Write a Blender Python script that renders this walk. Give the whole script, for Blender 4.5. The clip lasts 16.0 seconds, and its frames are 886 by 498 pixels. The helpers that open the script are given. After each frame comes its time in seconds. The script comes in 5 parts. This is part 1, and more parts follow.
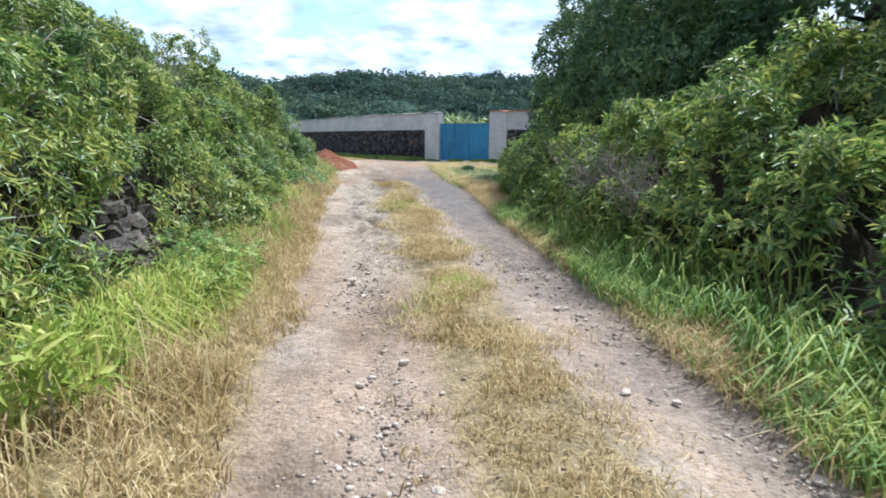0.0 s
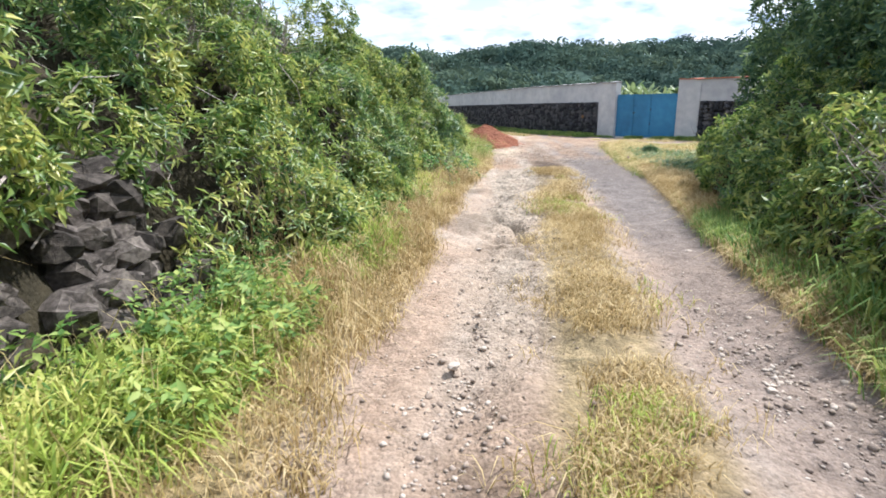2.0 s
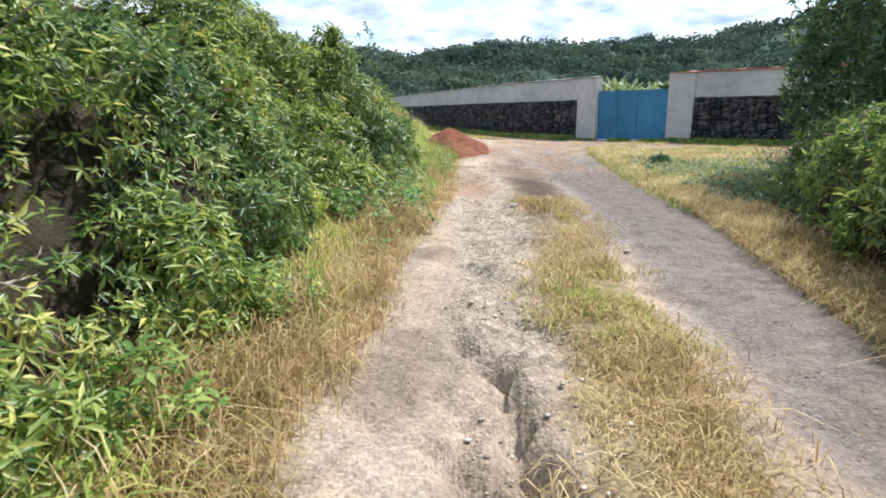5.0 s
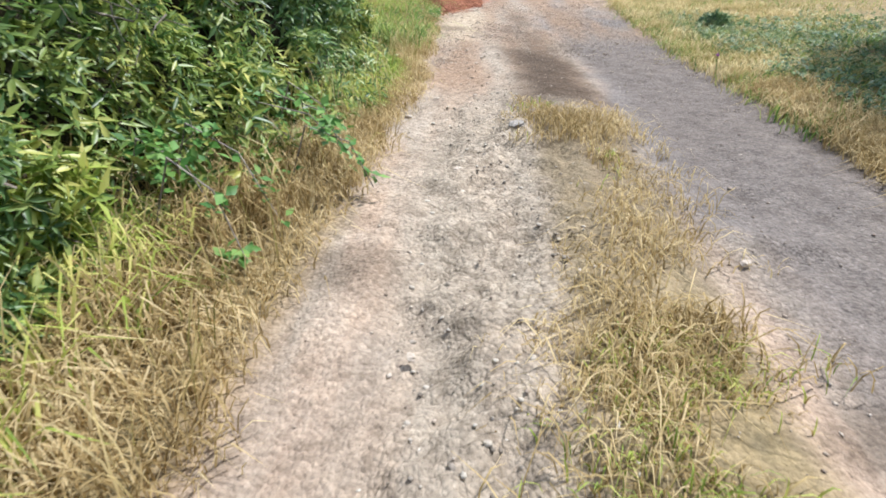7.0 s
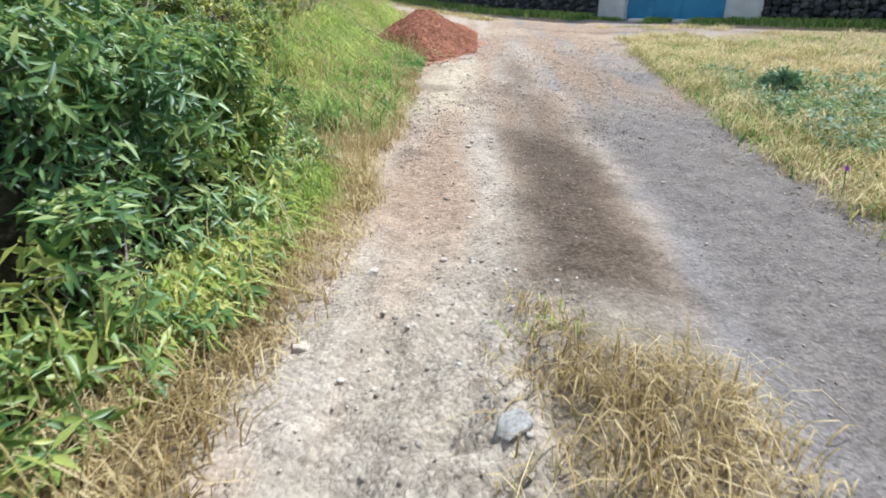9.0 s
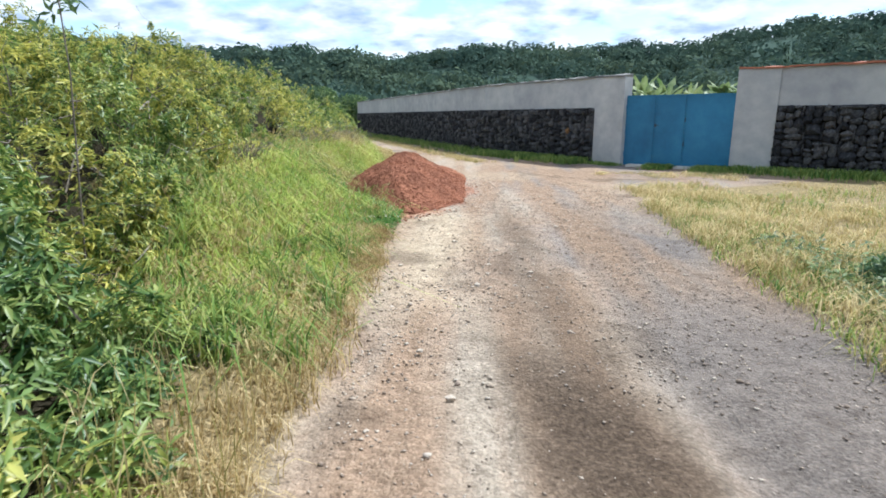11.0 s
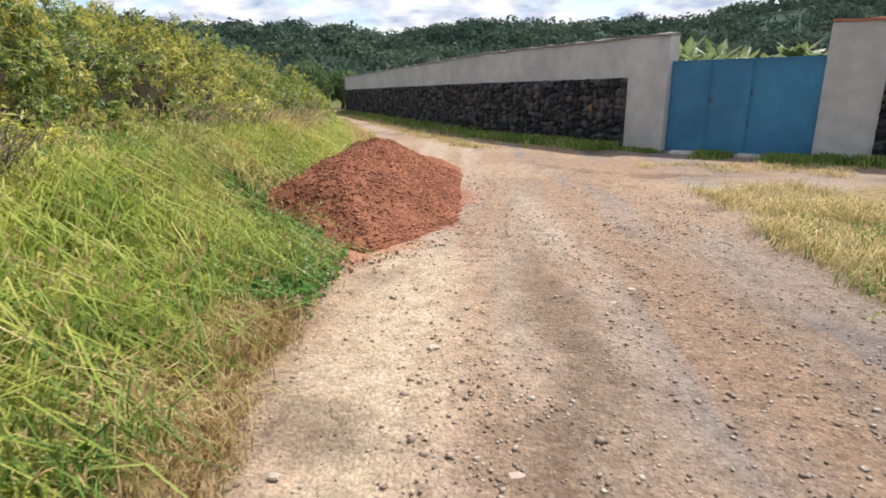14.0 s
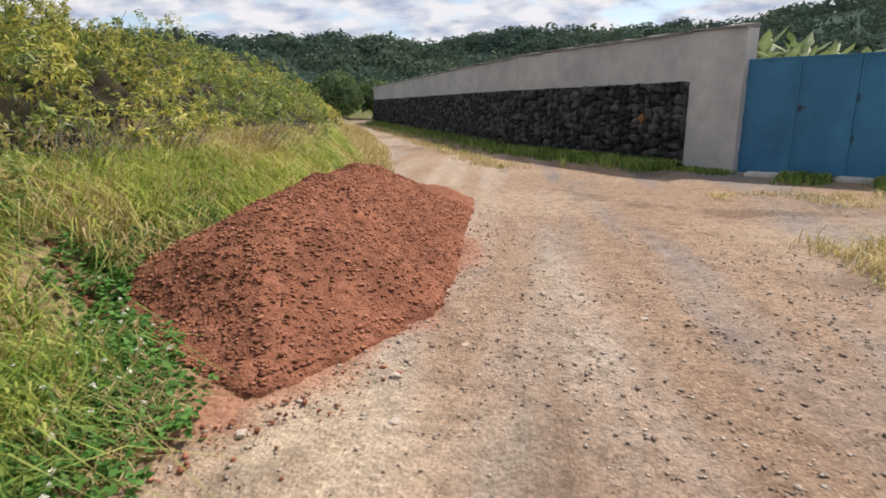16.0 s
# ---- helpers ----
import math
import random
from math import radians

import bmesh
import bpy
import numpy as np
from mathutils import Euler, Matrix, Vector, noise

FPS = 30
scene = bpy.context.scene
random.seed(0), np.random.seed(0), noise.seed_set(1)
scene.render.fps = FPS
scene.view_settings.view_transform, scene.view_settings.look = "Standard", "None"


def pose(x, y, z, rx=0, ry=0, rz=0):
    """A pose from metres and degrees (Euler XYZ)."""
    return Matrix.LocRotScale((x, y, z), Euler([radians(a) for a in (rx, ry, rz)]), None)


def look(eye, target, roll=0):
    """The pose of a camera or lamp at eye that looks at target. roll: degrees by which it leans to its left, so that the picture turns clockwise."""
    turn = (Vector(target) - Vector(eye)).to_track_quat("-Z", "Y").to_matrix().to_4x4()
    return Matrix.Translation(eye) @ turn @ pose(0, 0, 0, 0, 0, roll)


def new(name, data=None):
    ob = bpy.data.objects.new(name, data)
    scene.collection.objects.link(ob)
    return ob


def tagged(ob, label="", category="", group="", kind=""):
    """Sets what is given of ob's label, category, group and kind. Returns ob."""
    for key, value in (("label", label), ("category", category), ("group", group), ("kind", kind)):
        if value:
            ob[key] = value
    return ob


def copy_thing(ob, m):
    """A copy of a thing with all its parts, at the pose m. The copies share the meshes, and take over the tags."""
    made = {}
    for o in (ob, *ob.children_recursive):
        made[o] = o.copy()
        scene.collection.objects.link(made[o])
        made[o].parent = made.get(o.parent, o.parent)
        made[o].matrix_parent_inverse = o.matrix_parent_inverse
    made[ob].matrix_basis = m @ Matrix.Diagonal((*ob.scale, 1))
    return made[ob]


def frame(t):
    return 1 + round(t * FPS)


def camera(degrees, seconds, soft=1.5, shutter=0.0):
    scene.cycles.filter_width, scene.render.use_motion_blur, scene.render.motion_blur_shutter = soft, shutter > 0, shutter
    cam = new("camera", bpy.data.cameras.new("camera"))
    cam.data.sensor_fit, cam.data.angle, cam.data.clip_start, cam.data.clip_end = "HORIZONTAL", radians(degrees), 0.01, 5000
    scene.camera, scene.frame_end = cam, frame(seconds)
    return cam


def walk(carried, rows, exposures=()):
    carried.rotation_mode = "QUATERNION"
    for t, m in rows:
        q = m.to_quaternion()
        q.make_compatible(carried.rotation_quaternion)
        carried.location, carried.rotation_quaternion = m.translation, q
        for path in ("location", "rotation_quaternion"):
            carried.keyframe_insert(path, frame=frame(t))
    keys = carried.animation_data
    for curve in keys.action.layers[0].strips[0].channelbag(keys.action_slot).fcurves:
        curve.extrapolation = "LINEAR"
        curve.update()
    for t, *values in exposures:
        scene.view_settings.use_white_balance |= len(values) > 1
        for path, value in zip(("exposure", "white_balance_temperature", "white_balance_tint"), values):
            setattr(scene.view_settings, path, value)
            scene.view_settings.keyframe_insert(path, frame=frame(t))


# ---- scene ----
cam = camera(76.8, 16.0, 1.75, 0.15)
PATH = [
    (0, (0.335, -8.383, 1.271), (0.655, -6.448, 0.881), 0.2),
    (0.5, (0.464, -7.843, 1.265), (0.599, -5.887, 0.87), -0.4),
    (1, (0.58, -7.313, 1.307), (0.481, -5.361, 0.885), -1.3),
    (1.5, (0.588, -6.707, 1.314), (0.395, -4.777, 0.829), -0.5),
    (2, (0.644, -6.112, 1.326), (0.387, -4.188, 0.844), -0.1),
    (2.5, (0.661, -5.545, 1.297), (0.349, -3.627, 0.822), -0.5),
    (3, (0.605, -4.917, 1.263), (0.287, -2.994, 0.818), -0.6),
    (3.5, (0.563, -4.203, 1.285), (0.254, -2.27, 0.874), -0.8),
    (4, (0.556, -3.486, 1.278), (0.322, -1.546, 0.852), -0.5),
    (4.5, (0.54, -2.796, 1.35), (0.361, -0.852, 0.918), -0.7),
    (4.7, (0.516, -2.56, 1.336), (0.361, -0.616, 0.891), -0.7),
    (6.8, (0.586, 0.307, 1.331), (0.451, 2.085, 0.425), -1.4),
    (7, (0.601, 0.577, 1.348), (0.48, 2.329, 0.392), -0.9),
    (7.5, (0.531, 1.189, 1.36), (0.477, 2.912, 0.345), -0.9),
    (8, (0.601, 1.838, 1.407), (0.566, 3.614, 0.489), -1.9),
    (8.5, (0.667, 2.501, 1.472), (0.586, 4.31, 0.624), -1.7),
    (9, (0.769, 3.236, 1.472), (0.628, 5.026, 0.591), -1.7),
    (9.5, (0.823, 3.911, 1.505), (0.646, 5.76, 0.764), -1.1),
    (10, (0.833, 4.49, 1.508), (0.709, 6.38, 0.866), -0.3),
    (10.2, (0.836, 4.698, 1.508), (0.716, 6.602, 0.91), -0.2),
    (12.3, (0.492, 7.267, 1.474), (0.442, 9.226, 1.073), -0.7),
    (12.5, (0.49, 7.509, 1.461), (0.428, 9.462, 1.034), -0.6),
    (13, (0.558, 8.184, 1.447), (0.473, 10.129, 0.991), -1.0),
    (13.5, (0.603, 8.795, 1.431), (0.517, 10.729, 0.929), -0.8),
    (14, (0.739, 9.414, 1.388), (0.647, 11.338, 0.851), -0.5),
    (14.5, (0.873, 10.06, 1.404), (0.756, 11.977, 0.845), -0.5),
    (15, (0.976, 10.665, 1.37), (0.841, 12.583, 0.818), -0.5),
    (15.5, (1.046, 11.286, 1.414), (0.857, 13.214, 0.917), -0.4),
    (16, (1.061, 11.905, 1.391), (0.834, 13.827, 0.885), -1.1),
]
walk(cam, [(t, look(e, g, r)) for t, e, g, r in PATH],
     [(0.0, 0.62, 5600, 7), (2.0, 0.84, 5950, 11), (3.5, 0.75, 6100, 10), (8.0, 0.56, 5800, 8), (10.0, 0.64, 5450, 2), (12.5, 0.32, 6650, 12), (14.0, 0.36, 6750, 13), (15.5, 0.06, 6850, 15), (16.0, 0.08, 6850, 15)])

# ---- light ----
SUN_EL, SUN_AZ = radians(56), radians(54)      # azimuth clockwise from +y
sun = new("sun", bpy.data.lights.new("sun", "SUN"))
sun.data.energy, sun.data.angle, sun.data.color = 4.8, radians(2.5), (1.0, 0.96, 0.90)
sd = Vector((math.sin(SUN_AZ) * math.cos(SUN_EL), math.cos(SUN_AZ) * math.cos(SUN_EL), math.sin(SUN_EL)))
sun.matrix_world = look(sd * 60, (0, 0, 0))
world = bpy.data.worlds.new("sky")
scene.world = world
world.use_nodes = True
wn, wl = world.node_tree.nodes, world.node_tree.links
sky = wn.new("ShaderNodeTexSky")
sky.sky_type, sky.sun_disc = "NISHITA", False
sky.sun_elevation, sky.sun_rotation = SUN_EL, SUN_AZ
sky.air_density, sky.dust_density = 1.0, 0.7
tc = wn.new("ShaderNodeTexCoord")
sep = wn.new("ShaderNodeSeparateXYZ")
wl.new(tc.outputs["Generated"], sep.inputs[0])
flat = wn.new("ShaderNodeMath"); flat.operation = "ADD"; flat.inputs[1].default_value = 0.22
wl.new(sep.outputs["Z"], flat.inputs[0])
dvx = wn.new("ShaderNodeMath"); dvx.operation = "DIVIDE"
dvy = wn.new("ShaderNodeMath"); dvy.operation = "DIVIDE"
wl.new(sep.outputs["X"], dvx.inputs[0]); wl.new(flat.outputs[0], dvx.inputs[1])
wl.new(sep.outputs["Y"], dvy.inputs[0]); wl.new(flat.outputs[0], dvy.inputs[1])
comb = wn.new("ShaderNodeCombineXYZ")
wl.new(dvx.outputs[0], comb.inputs[0]); wl.new(dvy.outputs[0], comb.inputs[1])
cn = wn.new("ShaderNodeTexNoise")
cn.inputs["Scale"].default_value, cn.inputs["Detail"].default_value, cn.inputs["Roughness"].default_value = 2.3, 7, 0.55
wl.new(comb.outputs[0], cn.inputs["Vector"])
cr = wn.new("ShaderNodeValToRGB")
cr.color_ramp.elements[0].position, cr.color_ramp.elements[1].position = 0.38, 0.50
wl.new(cn.outputs["Fac"], cr.inputs[0])
cs = wn.new("ShaderNodeTexNoise")
cs.inputs["Scale"].default_value, cs.inputs["Detail"].default_value = 5.0, 5
wl.new(comb.outputs[0], cs.inputs["Vector"])
cc = wn.new("ShaderNodeValToRGB")
cc.color_ramp.elements[0].color, cc.color_ramp.elements[1].color = (2.3, 2.95, 4.1, 1), (5.3, 5.55, 5.9, 1)
cc.color_ramp.elements[0].position, cc.color_ramp.elements[1].position = 0.32, 0.58
wl.new(cs.outputs["Fac"], cc.inputs[0])
cm = wn.new("ShaderNodeMixRGB")
wl.new(cr.outputs[0], cm.inputs[0]); wl.new(sky.outputs[0], cm.inputs[1]); wl.new(cc.outputs[0], cm.inputs[2])
wl.new(cm.outputs[0], wn["Background"].inputs["Color"])
wn["Background"].inputs["Strength"].default_value = 0.15

# ---- number tools ----
import itertools

rng = np.random.default_rng(7)


def lattice(x, y, s):
    """Smooth value noise in 0..1 at cell size 1 / s."""
    x, y = np.asarray(x, float) * s, np.asarray(y, float) * s
    i, j = np.floor(x).astype(np.int64), np.floor(y).astype(np.int64)
    fx, fy = x - i, y - j
    fx, fy = fx * fx * (3 - 2 * fx), fy * fy * (3 - 2 * fy)

    def h(a, b):
        n = (a * 374761393 + b * 668265263) & 0xFFFFFFFF
        n = ((n ^ (n >> 13)) * 1274126177) & 0xFFFFFFFF
        return ((n ^ (n >> 16)) & 0xFFFF) / 65535.0

    return (h(i, j) * (1 - fx) + h(i + 1, j) * fx) * (1 - fy) + (h(i, j + 1) * (1 - fx) + h(i + 1, j + 1) * fx) * fy


def fractal(x, y, s, octaves=3):
    total, amp = 0.0, 1.0
    for k in range(octaves):
        total = total + amp * (lattice(x + 17.3 * k, y - 9.1 * k, s * 2 ** k) - 0.5)
        amp *= 0.5
    return total


def ramp(v, a, b):
    t = np.clip((np.asarray(v, float) - a) / (b - a), 0, 1)
    return t * t * (3 - 2 * t)


# ---- plan of the land ----
def road_left(y):
    return np.interp(y, [-12, -5, 2, 7, 9.5, 12, 14, 16, 21, 28, 40, 60], [-0.05, -0.17, -0.12, 0.02, -0.08, -0.3, -0.32, -0.5, -1.1, -2.6, -6.2, -12.8])


def road_right(y):
    return np.interp(y, [-12, -7, -3, 0, 2, 4, 6, 8, 10, 15, 17, 19], [2.0, 2.1, 2.42, 2.62, 2.82, 2.95, 3.05, 3.2, 3.35, 3.7, 4.6, 9.0])


def foot_left(y):
    """Foot of the bank of shrubs beside the track."""
    return np.interp(y, [-14, -6, -4, -2, 0, 1.5, 2.6, 3.6, 4.2, 5.2, 6.6, 8.2, 10, 12, 15, 18, 23, 30, 40, 60], [-1.2, -1.15, -1.1, -0.9, -0.78, -0.9, -0.9, -0.55, -0.42, -0.22, -0.3, -0.8, -1.5, -1.85, -2.1, -2.25, -2.6, -4.4, -7.8, -14.4])


def bank(x, y):
    """Grassy slope below the shrubs, past the narrow stretch."""
    edge = np.minimum(road_left(y) - 0.25, -0.45 - 0.55 * ramp(y, 12.5, 14.2))
    return 0.8 * ramp(edge - x, 0.0, 1.9 - 0.6 * ramp(y, 12.5, 14.2)) * ramp(y, 8.0, 11.0) * ramp(y, 40, 24)


def hedge_left(x, y):
    d = np.maximum(foot_left(y) - x, 0)
    a = np.interp(y, [-6, 2, 4, 6, 9, 11, 18, 30], [0.55, 0.55, 0.5, 0.4, 0.45, 0.8, 0.85, 0.7])
    b = np.interp(y, [-10, 2, 5, 8, 10.5, 18, 30, 60], [4.0, 4.0, 3.0, 1.9, 1.6, 2.15, 2.0, 2.0])
    w = np.interp(y, [0, 4, 8, 11, 18], [3.3, 2.6, 2.6, 2.3, 2.3])
    h = a * (1 - np.exp(-d / 0.22)) + b * (1 - np.exp(-d / w))
    lump = fractal(x, y, 0.75, 3) * 1.0 + fractal(x + 7, y, 2.3, 2) * 0.55
    lump = lump + ramp(y, 5, 2) * (0.24 - np.abs(fractal(x + 3, y * 0.9, 0.8, 2)) * 1.1)
    lump = lump + ramp(y, 8.5, 11) * (np.abs(fractal(x + 3, y * 0.9, 0.9, 2)) * -1.5 + 0.2 + fractal(x, y, 2.6, 2) * 0.35)
    return h + lump * ramp(d, 0.0, 0.6) * np.where(d > 0, 1, 0)


def hedge_right(x, y):
    d = np.maximum(x - np.interp(y, [-12, -6, -3, 0, 2, 4, 7], [2.75, 2.72, 2.75, 2.95, 3.2, 3.45, 4.1]), 0)
    k = 1 - 0.85 * ramp(y, 3.2, 6.0)
    h = (0.55 * (1 - np.exp(-d / 0.16)) + 1.5 * (1 - np.exp(-d / 1.3))) * k
    return h + (fractal(x + 40, y, 0.8, 3) * 0.95 + fractal(x + 7, y, 2.3, 2) * 0.5 + 0.24 - np.abs(fractal(x + 3, y, 0.85, 2)) * 1.1) * ramp(d, 0, 0.5) * k


def swell(x, y):
    """Road surface: a slight hump, wheel ruts and a raised centre."""
    z = 0.13 * np.exp(-((y - 4.6) / 2.5) ** 2) * np.exp(-((x - 1.2) / 5) ** 2)
    live = ramp(y, 9.5, 6.0)
    z = z + live * 0.05 * np.exp(-((x - 1.2) / 0.4) ** 2)
    side = ramp(road_left(y) - x, 0.0, 0.6) * 0.10 + ramp(x - road_right(y), 0.0, 0.5) * 0.08 * ramp(y, 17, 13)
    return z + np.maximum(side, bank(x, y))


def heap(x, y):
    """Loose soil tipped in a long pile: straight flanks, a sharp crest, a slanted front."""
    d = np.stack([0.54 * (0.60 - x), 0.56 * (x + 2.05), 0.62 * (0.42 * (x + 0.26) + 0.91 * (y - 14.28)), 0.50 * (-0.85 * (x + 0.2) + 0.53 * (y - 14.2)), 0.42 * (20.3 - y)])
    d = d + 0.05 * fractal(x, y, 1.1, 2)
    k = 26.0
    return np.maximum(-np.log(np.exp(-k * np.clip(d, -1, 3)).sum(0)) / k + 0.01, 0)


def land(x, y):
    z = swell(x, y)
    hl = hedge_left(x, y) - 0.75
    hr = hedge_right(x, y) - 0.6
    far = ramp(np.hypot(x, y - 10), 75, 140)
    z = np.maximum(z, np.where(x < foot_left(y), hl, -9) * ramp(x, -40, -14))
    z = np.maximum(z, np.where(x > 2, hr * ramp(x, 20, 9), -9))
    return z + far * 1.5


# ---- materials ----
def mat(name, cols, scale=6.0, rough=0.8, bump=0.3, bump_scale=40.0, island=0.0, spec=0.3, translucent=0.0, per_object=0.0, metal=0.0, stops=None, stain=0.68):
    """cols: two or three base colours laid out by noise; island and per_object: extra spread from piece to piece."""
    m = bpy.data.materials.new(name)
    m.use_nodes = True
    n, l = m.node_tree.nodes, m.node_tree.links
    p = n["Principled BSDF"]
    p.inputs["Roughness"].default_value, p.inputs["Metallic"].default_value = rough, metal
    p.inputs["Specular IOR Level"].default_value = spec
    co = n.new("ShaderNodeTexCoord")
    no = n.new("ShaderNodeTexNoise")
    no.inputs["Scale"].default_value, no.inputs["Detail"].default_value, no.inputs["Roughness"].default_value = scale, 8, 0.62
    l.new(co.outputs["Object"], no.inputs["Vector"])
    ra = n.new("ShaderNodeValToRGB")
    el = ra.color_ramp.elements
    while len(el) < len(cols):
        el.new(0.5)
    for i, c in enumerate(cols):
        el[i].color = (*c, 1)
        el[i].position = stops[i] if stops else 0.3 + 0.4 * i / max(1, len(cols) - 1)
    fac = no.outputs["Fac"]
    if island or per_object:
        src = n.new("ShaderNodeNewGeometry").outputs["Random Per Island"] if island else n.new("ShaderNodeObjectInfo").outputs["Random"]
        ma = n.new("ShaderNodeMath"); ma.operation = "SUBTRACT"; ma.inputs[1].default_value = 0.5
        l.new(src, ma.inputs[0])
        mu = n.new("ShaderNodeMath"); mu.operation = "MULTIPLY_ADD"; mu.inputs[1].default_value = island or per_object
        l.new(ma.outputs[0], mu.inputs[0]); l.new(fac, mu.inputs[2])
        fac = mu.outputs[0]
    l.new(fac, ra.inputs[0])
    col = ra.outputs[0]
    if bump:
        st = n.new("ShaderNodeTexNoise")
        st.inputs["Scale"].default_value, st.inputs["Detail"].default_value = scale * 0.23, 5
        mp = n.new("ShaderNodeMapping")
        mp.inputs["Scale"].default_value = (1.0, 1.0, 0.45)
        l.new(co.outputs["Object"], mp.inputs["Vector"]); l.new(mp.outputs[0], st.inputs["Vector"])
        sr = n.new("ShaderNodeValToRGB")
        sr.color_ramp.elements[0].position, sr.color_ramp.elements[1].position = 0.35, 0.65
        sr.color_ramp.elements[0].color, sr.color_ramp.elements[1].color = (stain, stain, stain * 1.03, 1), (1, 1, 1, 1)
        l.new(st.outputs["Fac"], sr.inputs[0])
        mm = n.new("ShaderNodeMixRGB"); mm.blend_type = "MULTIPLY"; mm.inputs[0].default_value = 1.0
        l.new(col, mm.inputs[1]); l.new(sr.outputs[0], mm.inputs[2])
        col = mm.outputs[0]
    l.new(col, p.inputs["Base Color"])
    if bump:
        nb = n.new("ShaderNodeTexNoise")
        nb.inputs["Scale"].default_value, nb.inputs["Detail"].default_value = bump_scale, 6
        l.new(co.outputs["Object"], nb.inputs["Vector"])
        bu = n.new("ShaderNodeBump")
        bu.inputs["Strength"].default_value, bu.inputs["Distance"].default_value = bump, 0.02
        l.new(nb.outputs["Fac"], bu.inputs["Height"])
        l.new(bu.outputs[0], p.inputs["Normal"])
    if translucent:
        tr = n.new("ShaderNodeBsdfTranslucent")
        l.new(ra.outputs[0], tr.inputs["Color"])
        mx = n.new("ShaderNodeMixShader")
        mx.inputs[0].default_value = translucent
        l.new(p.outputs[0], mx.inputs[1]); l.new(tr.outputs[0], mx.inputs[2])
        l.new(mx.outputs[0], n["Material Output"].inputs["Surface"])
    return m


M_leaf = mat("leaf_olive", [(0.06, 0.125, 0.028), (0.25, 0.335, 0.08), (0.58, 0.55, 0.15)], 1.9, 0.40, 0, island=0.5, spec=0.45, translucent=0.42, stops=(0.3, 0.56, 0.84))
M_leafy = mat("leaf_yellowing", [(0.075, 0.135, 0.035), (0.29, 0.325, 0.073), (0.62, 0.56, 0.13)], 1.7, 0.45, 0, island=0.45, spec=0.4, translucent=0.4, stops=(0.28, 0.46, 0.68))
M_leaf2 = mat("leaf_deep", [(0.055, 0.12, 0.04), (0.175, 0.275, 0.078), (0.42, 0.45, 0.14)], 1.9, 0.40, 0, island=0.5, spec=0.45, translucent=0.40, stops=(0.3, 0.56, 0.84))
M_leaf3 = mat("leaf_tree", [(0.05, 0.105, 0.055), (0.11, 0.185, 0.08), (0.22, 0.30, 0.11)], 0.7, 0.5, 0, island=0.45, spec=0.3, translucent=0.32)
M_bram = mat("leaf_bramble", [(0.05, 0.14, 0.025), (0.10, 0.23, 0.045), (0.20, 0.33, 0.085)], 3, 0.5, 0, island=0.5, spec=0.3, translucent=0.3)
M_twig = mat("twig_bark", [(0.17, 0.14, 0.115), (0.38, 0.33, 0.285)], 12, 0.9, 0.3, island=0.4)
M_green = mat("grass_green", [(0.18, 0.27, 0.048), (0.37, 0.45, 0.085), (0.60, 0.56, 0.19)], 1.2, 0.6, 0, island=0.32, translucent=0.42)
M_straw = mat("straw", [(0.265, 0.19, 0.083), (0.46, 0.345, 0.163), (0.64, 0.515, 0.30)], 1.6, 0.85, 0, island=0.45, spec=0.1, translucent=0.4)
M_dry = mat("grass_dry", [(0.26, 0.24, 0.07), (0.52, 0.40, 0.18), (0.66, 0.55, 0.31)], 1.1, 0.75, 0, island=0.36, translucent=0.3)
M_clover = mat("clover_leaf", [(0.05, 0.15, 0.025), (0.12, 0.27, 0.06)], 4, 0.6, 0, island=0.5, spec=0.2, translucent=0.3)
M_petal = mat("clover_bloom", [(0.62, 0.60, 0.52), (0.80, 0.78, 0.72)], 8, 0.8, 0, island=0.3)
M_basalt = mat("basalt", [(0.014, 0.015, 0.018), (0.04, 0.041, 0.046), (0.125, 0.12, 0.118)], 7, 0.85, 0.6, 30, per_object=0.35)
M_basaltj = mat("basalt_far", [(0.014, 0.015, 0.018), (0.04, 0.041, 0.046), (0.12, 0.115, 0.112)], 4, 0.85, 0.5, 30, island=0.35)
M_rust = mat("rust_stone", [(0.22, 0.11, 0.045), (0.34, 0.19, 0.09)], 9, 0.9, 0.5, 40)
M_joint = mat("wall_joint", [(0.012, 0.012, 0.012), (0.035, 0.032, 0.03)], 9, 0.95, 0.5, 30)
M_render = mat("cement_render", [(0.38, 0.38, 0.385), (0.455, 0.45, 0.44), (0.53, 0.52, 0.50)], 2.6, 0.9, 0.35, 45, stain=0.8)
M_cap = mat("weathered_cement", [(0.16, 0.155, 0.145), (0.26, 0.25, 0.235), (0.36, 0.345, 0.325)], 4.0, 0.95, 0.5, 40)
M_tile = mat("clay_tile", [(0.36, 0.12, 0.07), (0.50, 0.20, 0.12)], 6, 0.8, 0.3, 40)
M_blue = mat("blue_paint", [(0.028, 0.16, 0.29), (0.036, 0.20, 0.36), (0.05, 0.24, 0.40)], 2.2, 0.5, 0.05, 120, spec=0.4)
M_steel = mat("worn_steel", [(0.03, 0.05, 0.06), (0.10, 0.11, 0.11)], 30, 0.5, 0.2, 90, metal=0.7)
M_slab = mat("pale_concrete", [(0.5, 0.47, 0.42), (0.66, 0.63, 0.57)], 5, 0.9, 0.3, 50)
M_heap = mat("red_soil", [(0.17, 0.068, 0.042), (0.28, 0.116, 0.068), (0.38, 0.17, 0.105)], 14.0, 0.97, 1.0, 60, spec=0.1)
